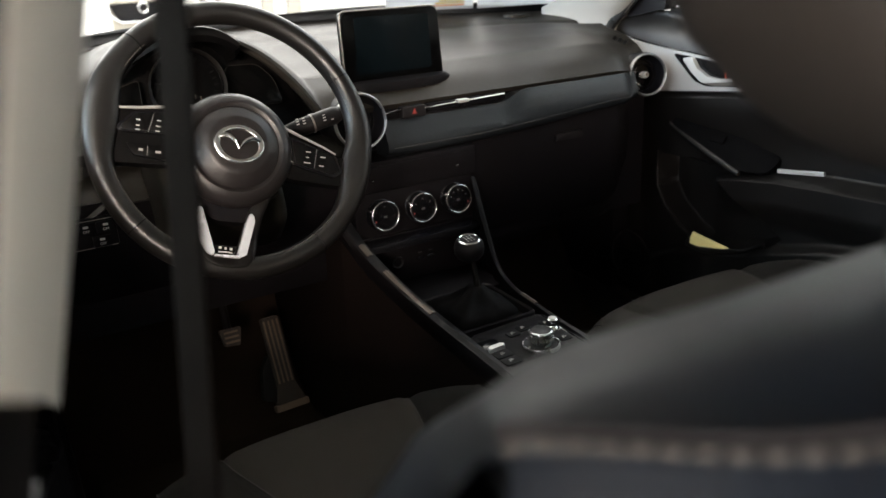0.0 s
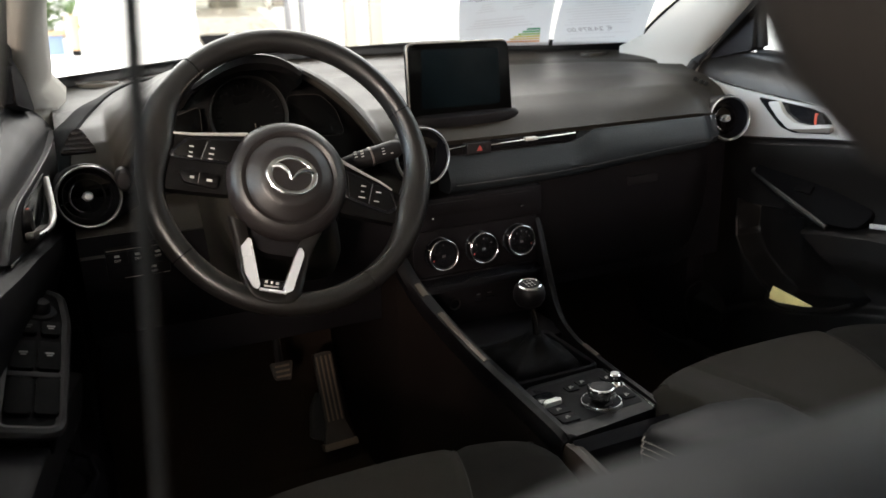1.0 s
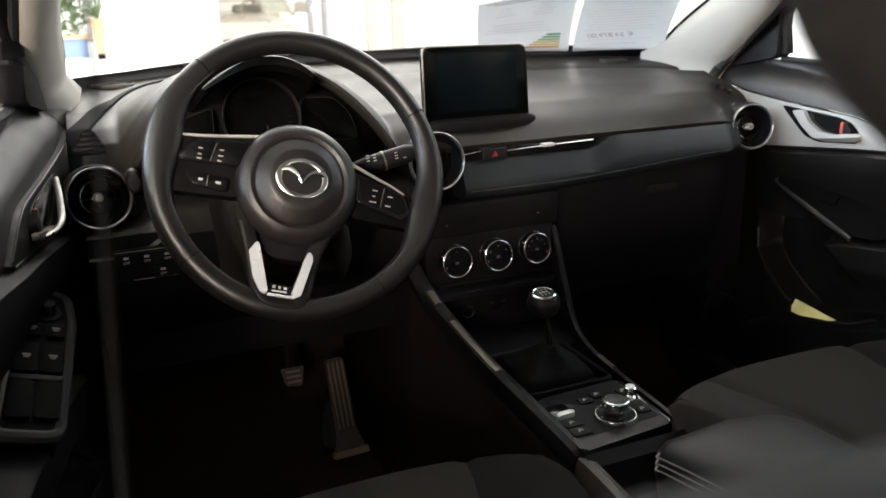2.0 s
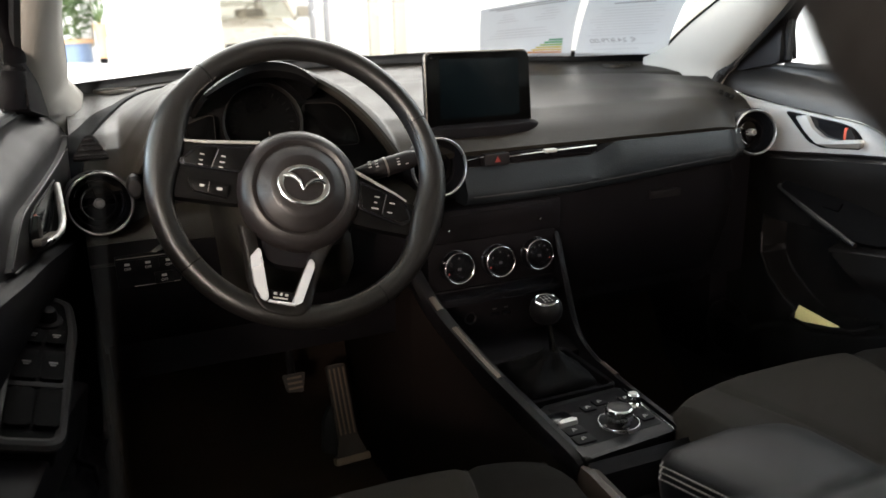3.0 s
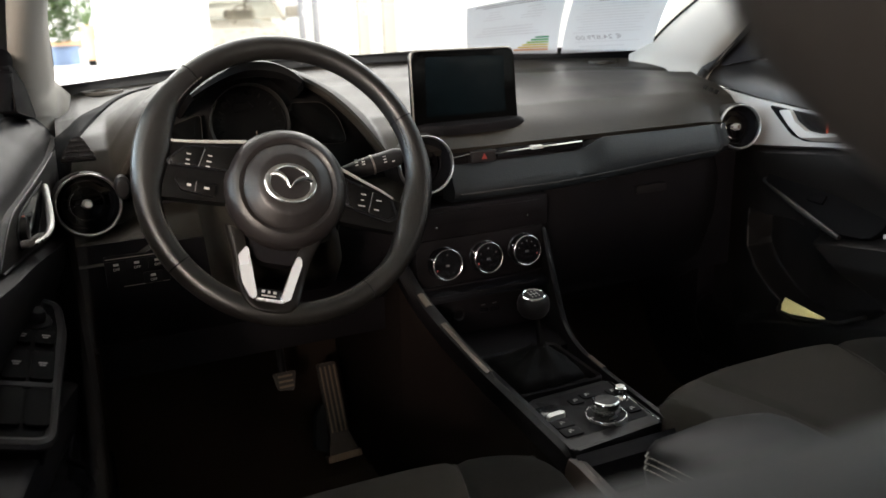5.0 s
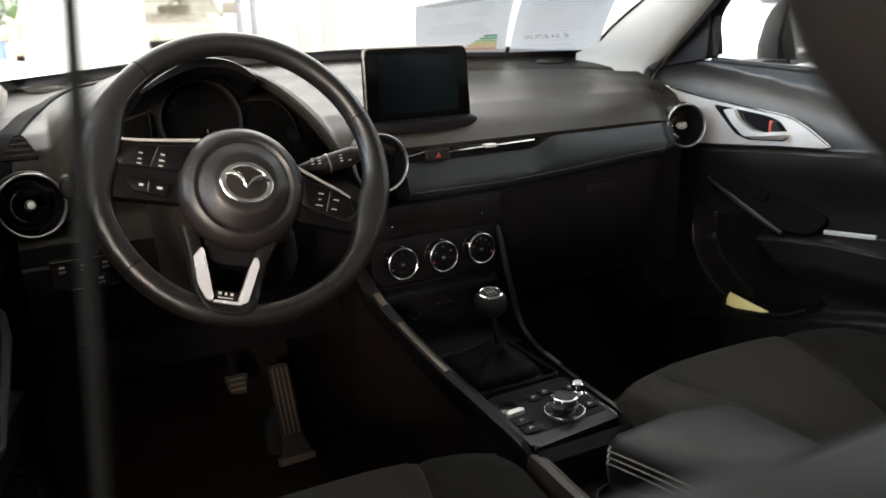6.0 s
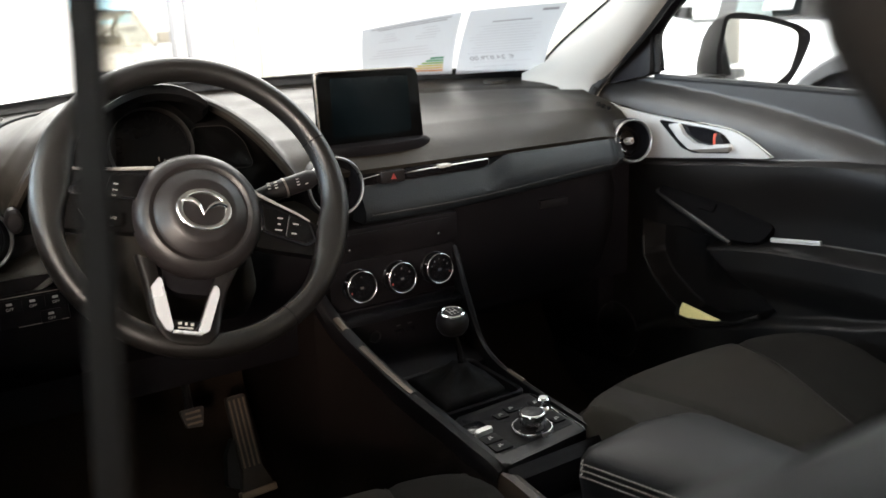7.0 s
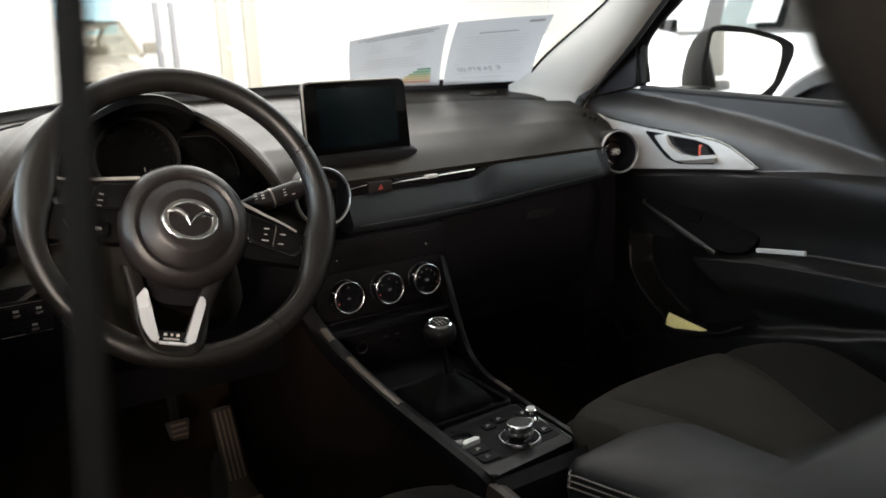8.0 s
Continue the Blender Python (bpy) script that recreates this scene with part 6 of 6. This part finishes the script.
def door(s, label):
    d = thing("front_door", pose(0, 0, 0), label, "car door", "front doors")
    flip = Matrix.Identity(4) if s > 0 else Matrix(((-1, 0.14, 0, -0.035), (0, 1, 0, 0), (0, 0, 1, 0), (0, 0, 0, 1)))   # driver's door sheared outboard to the rear to fit the camera's view
    onto = lambda x0: flip @ Matrix(((0, 0, -1, x0), (1, 0, 0, 0), (0, 1, 0, 0), (0, 0, 0, 1)))

    def dp(name, bm, mat, parent=None, text="", smooth=35.0):
        return part(name, move(bm, flip), mat, parent or d, text, smooth=smooth)
    ys = list(np.linspace(0.452, -0.66, 260))
    upper, lower = [], []
    for y in ys:
        zc, zb, zr = line(CREST, y), line(BELT, y), line(REST, y)
        zt = 1.017 - 0.026 * (0.29 - y) if y < 0.29 else 1.017
        hi = sorted(min(zt, max(z, zb)) for z in [zt, zt - 0.006, zt - 0.014, zt - 0.022] + list(np.linspace(zc + 0.024, zc - 0.028, 14)) + list(np.linspace(zc - 0.03, zb + 0.012, 8)) + [zb + 0.008, zb + 0.004, zb + 0.0015, zb])[::-1]
        lo = [zb - 0.0005 * k * k for k in range(6)] + list(np.linspace(zb - 0.02, zr + 0.010, 12)) + [zr + 0.006 - 0.0025 * k for k in range(9)] + list(np.linspace(zr - 0.02, 0.46, 90)) + list(np.linspace(0.45, 0.30, 8))
        upper.append([(0.76, y, zt - 0.004)] + [(door_x(y, z), y, z) for z in hi])
        lower.append([(door_x(y, z), y, z) for z in lo] + [(0.76, y, 0.30)])
    # driver's linings take darker materials: the shade on that door is in their tone
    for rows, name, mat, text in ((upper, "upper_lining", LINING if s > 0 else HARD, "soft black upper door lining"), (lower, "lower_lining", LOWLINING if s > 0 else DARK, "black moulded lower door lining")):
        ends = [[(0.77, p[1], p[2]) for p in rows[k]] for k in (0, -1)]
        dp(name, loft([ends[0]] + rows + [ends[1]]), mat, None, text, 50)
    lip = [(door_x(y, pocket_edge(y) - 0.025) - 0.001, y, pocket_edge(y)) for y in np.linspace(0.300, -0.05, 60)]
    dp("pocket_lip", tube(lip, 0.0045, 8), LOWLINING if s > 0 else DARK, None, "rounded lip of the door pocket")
    # silver wing and handle
    wing_top = curve([(0.432, 0.967), (0.316, 0.950), (0.205, 0.940), (0.129, 0.935), (0.063, 0.930), (0.020, 0.917), (-0.033, 0.889)], 32)
    wing_low = [(-0.020, 0.885), (0.079, 0.876), (0.18, 0.864), (0.275, 0.853), (0.30, 0.87), (0.33, 0.915), (0.38, 0.945)]
    outline = [(y, z) for y, z in wing_top] + wing_low
    # driver's wing and edge are darkened in place of a dim reflection
    wing = part("silver_wing", move(prism(outline, -0.01, 0.004, 0.002), onto(0.656)), SATIN if s > 0 else LINING, d, "satin silver wing-shaped trim" if s > 0 else "wing-shaped trim, darkened for its dim reflection")
    edge = [(y, z + 0.003, 0.004) for y, z in wing_top]
    part("bright_edge", move(tube(edge, 0.0014, 6), onto(0.656)), CHROME if s > 0 else HARD, wing, "thin upper edge")
    part("lower_edge", move(tube([(y, z - 0.002, 0.003) for y, z in wing_low[:4]], 0.0014, 6), onto(0.656)), HARD, wing, "thin lower edge")
    # plate stands proud; its black takes the place of a recess's shade
    cup = rounded([(0.238, 0.936), (0.208, 0.911), (0.176, 0.886), (0.145, 0.879), (0.057, 0.888), (0.057, 0.906), (0.076, 0.922), (0.105, 0.928)], 0.008)
    hole = part("handle_plate", move(prism(cup, -0.004, 0.0055, 0.0015), onto(0.656)), PIANO, wing, "raised black plate in place of the handle recess")
    part("cup_edge", move(tube([(y, z, 0.0055) for y, z in cup], 0.0014, 6, closed=True), onto(0.656)), DARK, wing, "black edge of the handle plate")
    lever = rounded([(0.179, 0.935), (0.163, 0.914), (0.134, 0.899), (0.104, 0.897), (0.084, 0.902), (0.052, 0.906), (0.051, 0.893), (0.116, 0.885), (0.151, 0.887), (0.178, 0.905), (0.205, 0.931)], 0.004)
    if s > 0:
        part("release_handle", move(prism(lever, 0.006, 0.016, 0.0035, 3), onto(0.656)), SATIN, wing, "silver door release handle")
    else:
        grip = curve([(0.232, 0.930, 0.008), (0.205, 0.911, 0.014), (0.178, 0.894, 0.019), (0.150, 0.886, 0.021), (0.110, 0.886, 0.020), (0.068, 0.890, 0.012)], 26)
        part("release_handle", move(tube(grip, [0.0026 + 0.0026 * math.sin(math.pi * min(1.0, 0.25 + k / 36)) for k in range(27)], 10, flat=0.8), onto(0.656)), VENTRING, wing, "slender silver door release handle")
    part("handle_shell", move(prism(rounded([(0.148, 0.8855), (0.116, 0.8835), (0.0505, 0.8915), (0.0505, 0.901), (0.100, 0.892)], 0.003), 0.008, 0.0172, 0.002), onto(0.656)), GREYRAIL, wing, "grey lower half of the handle")
    part("lock_flag", move(prism(rect(0.007, 0.022, 0.003, 0.092, 0.911), 0.0055, 0.0085, 0.001), onto(0.656)), REDFLAG, wing, "orange-red lock flag")
    part("lock_knob", move(prism(rounded([(0.068, 0.894), (0.066, 0.908), (0.080, 0.924), (0.086, 0.918), (0.086, 0.894)], 0.003), 0.0055, 0.013, 0.002), onto(0.656)), HARD, wing, "black lock knob")
    # switch block and pull
    flat = Matrix.Diagonal((s, 1, 1, 1))
    bm_ = facing((0.650, 0.090, 0.768), (0.6, 0, 0.8), (0, 0.97, 0.25)) if s > 0 else facing((0.679, -0.02, 0.775), (1, 0, 0.30), (0.02, 0.97, 0.16)) @ Matrix.Diagonal((1, 1.22, 1, 1))
    block = rounded([(-0.022, -0.125), (0.036, -0.125), (0.036, 0.10), (0.018, 0.128), (-0.018, 0.118), (-0.026, 0.06)], 0.014)
    if s > 0:
        lie = bm_.inverted()
        block = rounded([(lie @ Vector(p)).xy for p in ((0.642, 0.228, 0.789), (0.632, 0.028, 0.724), (0.633, -0.030, 0.734), (0.664, -0.044, 0.763), (0.664, 0.206, 0.815))], 0.014)
    plate = part("switch_block", move(prism(block, -0.03, 0.004, 0.004, 3), flat @ bm_), SWITCHBLACK, d, "black switch block")
    if s < 0:
        part("block_rim", move(tube([(x * 1.03, y * 1.01, 0.0) for x, y in block], 0.0065, 8, closed=True), flat @ bm_), HARD, d, "rim round the switch block")
    if s > 0:
        part("window_switch", move(prism(rect(0.018, 0.034, 0.003, 0.006, 0.012), 0.003, 0.009, 0.002), flat @ bm_), SWITCHBLACK, plate, "black window switch")
        part("pull_strip", move(box(-0.003, 0.003, -0.050, 0.050, -0.004, 0.004, 0.001), flat @ facing((0.648, -0.098, 0.7465), (1, 0, 0), (0, -1, 0.14))), SATIN, d, "pale strip in the pull recess")
        dp("pull_edge", tube(curve([(0.648, 0.233, 0.789), (0.640, 0.170, 0.768), (0.634, 0.100, 0.744), (0.630, 0.028, 0.720)], 20), [0.0040 + 0.0035 * math.sin(math.pi * (0.2 + 0.7 * k / 20)) for k in range(21)], 10), LINING, None, "rounded front edge of the door pull")
    else:
        part("mirror_knob", move(lathe([(0.0, 0.016), (0.008, 0.015), (0.011, 0.010), (0.012, 0.003), (0.018, 0.002), (0.019, 0.0)], 28), flat @ bm_ @ Matrix.Translation((0.004, 0.078, 0.004))), DARK, plate, "black mirror adjuster")
        for x, y, w, h in ((-0.009, 0.040, 0.021, 0.026), (0.016, 0.040, 0.021, 0.026), (-0.009, -0.012, 0.024, 0.050), (0.018, -0.012, 0.024, 0.050), (-0.009, -0.080, 0.024, 0.056), (0.018, -0.080, 0.024, 0.056)):
            b = part("window_switch", move(prism(rect(w, h, 0.004, x, y), 0.003, 0.0085, 0.002), flat @ bm_), SWITCHBLACK, plate, "black window switch")
            if y > -0.05:
                part("switch_mark", move(bars([(x, y + 0.002, 0.009, 0.0025), (x, y - 0.002, 0.006, 0.002)]), flat @ bm_ @ Matrix.Translation((0, 0, 0.0087))), DIMMARK, b, "grey symbol")
        part("switch_bar", move(box(-0.022, 0.032, -0.048, -0.040, 0.0035, 0.0065, 0.001), flat @ bm_), DARK, plate, "black divider")
    # window and its frame
    seal = [(0.702, y, 1.018 - 0.026 * (0.29 - min(y, 0.29))) for y in np.linspace(0.30, -0.68, 12)]
    dp("window_seal", tube(seal, 0.007, 8), RUBBER, None, "black window seal")
    tri = move(prism(rounded([(0.296, 1.024), (0.418, 1.000), (0.385, 1.045), (0.296, 1.128)], 0.008), -0.03, 0.006, 0.004), onto(0.684))
    part("mirror_triangle", tri, HARD if s > 0 else DARK, d, "black triangle in the window corner")
    rail_way = curve([(0.705, 0.30, 1.03), (0.694, 0.293, 1.12), (0.672, 0.17, 1.215), (0.632, -0.05, 1.36), (0.612, -0.30, 1.42), (0.612, -0.66, 1.42), (0.655, -0.68, 1.2), (0.705, -0.69, 1.03)], 50)
    dp("window_frame", tube(rail_way, 0.016 if s > 0 else 0.024, 18), DARK, None, "black window frame")
    dp("frame_bar", tube([(0.700, 0.294, 1.03), (0.690, 0.290, 1.135)], 0.009, 8), RUBBER, None, "black upright beside the mirror")
    pane = dp("pane", thick(loft([[(0.712 - 0.075 * g - 0.02 * g * g, y, 0.985 + 0.425 * g) for g in (0, 0.33, 0.66, 1)] for y in (0.285, 0.1, -0.2, -0.68)]), 0.003), clear_glass("door_glass", (0.96, 0.98, 0.97)), None, "clear door window")
    pane.visible_shadow = False
    if s > 0:
        dp("speaker_ring", move(ring(0.062, 0.066, 0, 0.004), facing((0.632, 0.33, 0.45), (0, 1, 0), (0, 0, 1))), HARD, None, "round speaker grille")
    return d


door(1, "closed passenger door with silver wing trim and pocket")
door(-1, "closed driver's door with window switches and a silver handle")


def door_mirror():
    m = thing("door_mirror", pose(0.905, 0.195, 1.057, 0, 0, 0), "black-backed door mirror with a clear glass", "mirror")
    rim = rounded([(-0.086, 0.084), (-0.056, 0.0885), (0.001, 0.081), (0.080, 0.058), (0.107, 0.041), (0.108, 0.022), (0.086, -0.034), (0.062, -0.070), (0.030, -0.088), (-0.060, -0.090), (-0.096, -0.066), (-0.102, 0.0)], 0.020, 5)
    pane = rounded([(-0.078, 0.075), (0.001, 0.068), (0.060, 0.051), (0.078, 0.039), (0.077, 0.007), (0.063, -0.040), (0.035, -0.064), (-0.030, -0.072), (-0.078, -0.064), (-0.091, 0.0)], 0.012, 5)
    glassm = facing((0, 0, 0), (1, -0.52, 0), (0, 0.04, 1))
    rows = [[(x * kx - 0.012 * (1 - kx), y * ky + dy, z) for x, y in rim] for z, kx, ky, dy in ((-0.166, 0.40, 0.20, -0.034), (-0.160, 0.62, 0.38, -0.032), (-0.144, 0.82, 0.56, -0.027), (-0.116, 0.94, 0.74, -0.018), (-0.078, 0.99, 0.89, -0.008), (-0.035, 1.0, 0.98, 0), (-0.005, 1.0, 1.0, 0), (0.004, 0.985, 0.985, 0))]
    part("shell", move(join(loft(rows, wrap=True, caps=True), loft([[(x * 0.985, y * 0.985, 0.004) for x, y in rim], [(x * 0.95, y * 0.95, 0.005) for x, y in rim], [(x * 0.93, y * 0.92, -0.002) for x, y in rim]], wrap=True, caps=False)), glassm), DARK, m, "black mirror shell", smooth=60)
    part("glass", move(prism(pane, 0.002, 0.0052), glassm), MIRROR, m, "mirror glass")
    part("arm", loft([[(x, y + 0.06, z) for y, z in ((-0.03, -0.03), (0.03, -0.03), (0.03, 0.02), (-0.03, 0.02))] for x in (-0.19, -0.02)], wrap=True), HARD, m, "black mirror arm", Matrix.Translation((0, 0, -0.06)))


door_mirror()


def pocket_note():
    n = thing("paper_note", pose(0, 0, 0), "folded yellow paper standing in the door pocket", "paper")
    rows = [[(0.655 - 0.004 * f + 0.006 * g, 0.174 - 0.118 * f - 0.010 * g * (1 - f), (0.522 + 0.024 * f) * (1 - g) + (0.556 - 0.009 * f) * g) for g in (0, 0.5, 1)] for f in np.linspace(0, 1, 8)]
    part("sheet", thick(loft(rows), 0.0008), NOTE, n)


pocket_note()


# ---- belt, pedals, mats ----
def seat_belt():
    b = thing("seat_belt", pose(0, 0, 0), "grey-brown seat belt hanging beside the centre pillar", "seat belt")
    rows = []
    for z in np.linspace(1.42, 0.45, 40):
        c = Vector((-0.667 + 0.071 * z, -0.632 - 0.092 * z, z))
        tw = radians(93.0 - 3 * (z - 0.9) / 0.3)
        d = Vector((math.cos(tw), math.sin(tw), 0)) * 0.024
        rows.append([c - d, c - d * 0.5, c, c + d * 0.5, c + d])
    part("webbing", thick(loft(rows), 0.0014), WEBBING, b)
    part("tongue", join(box(-0.009, 0.009, -0.004, 0.004, -0.03, 0.012, 0.003), box(-0.007, 0.007, -0.002, 0.002, -0.055, -0.03, 0.001)), HARD, b, "black belt tongue", pose(-0.640, -0.690, 0.60, 0, 0, 30))
    part("anchor", move(lathe([(0, 0.014), (0.016, 0.012), (0.02, 0.0)], 20), pose(-0.60, -0.765, 1.40, 0, 90, 0)), HARD, b, "black upper anchor")


seat_belt()


def pedals():
    acc = thing("accelerator_pedal", pose(0, 0, 0), "ribbed black accelerator pedal on the floor", "pedal", "foot pedals")
    m = facing((-0.213, 0.462, 0.385), (1, 0.05, 0), (-0.06, 0.42, 1))
    part("pad", prism(rounded([(-0.030, -0.10), (0.034, -0.10), (0.020, -0.060), (0.019, 0.085), (-0.018, 0.085), (-0.019, -0.060)], 0.006), -0.016, 0.0, 0.003), PEDAL, acc, "dark pedal face", m)
    for k in range(4):
        part("rib", box(-0.0145 + 0.0095 * k - 0.0017, -0.0145 + 0.0095 * k + 0.0017, -0.055, 0.078, 0, 0.0035, 0.001), ACCEL, acc, "", m)
    part("foot", box(-0.034, 0.038, -0.112, -0.098, -0.02, 0.004, 0.003), ACCEL, acc, "hinged foot", m)
    part("housing", prism(rounded([(-0.052, -0.08), (-0.022, -0.095), (-0.020, 0.01), (-0.040, -0.02)], 0.008), -0.03, -0.006, 0.004), RUBBER, acc, "black pedal bracket", m)
    for x, label in ((-0.308, "ribbed black brake pedal"),):
        p = thing("brake_pedal", pose(0, 0, 0), label, "pedal", "foot pedals")
        m = facing((x + 0.004, 0.455, 0.458), (1, 0, 0), (0, 0.45, 1))
        part("pad", prism(rounded([(-0.018, -0.014), (0.012, -0.018), (0.021, 0.020), (-0.024, 0.020)], 0.006), -0.012, 0.0, 0.003), PEDAL, p, "", m)
        for k in range(3):
            part("rib", box(-0.016, 0.012, -0.010 + 0.010 * k, -0.006 + 0.010 * k, 0, 0.003, 0.001), ACCEL, p, "", m)
        part("arm", tube([(x, 0.468, 0.455), (x + 0.006, 0.52, 0.53), (x + 0.008, 0.56, 0.66)], 0.008, 8), HARD, p, "black pedal arm")
    mat = part("floor_mat", loft([[(x, y, 0.262 + 0.10 * math.exp(-(x / 0.10) ** 2)) for x in np.linspace(-0.60, -0.16, 12)] for y in np.linspace(-0.05, 0.40, 10)]), CARPET)
    tagged(mat, "dark brown carpet floor mat", "floor mat")


pedals()
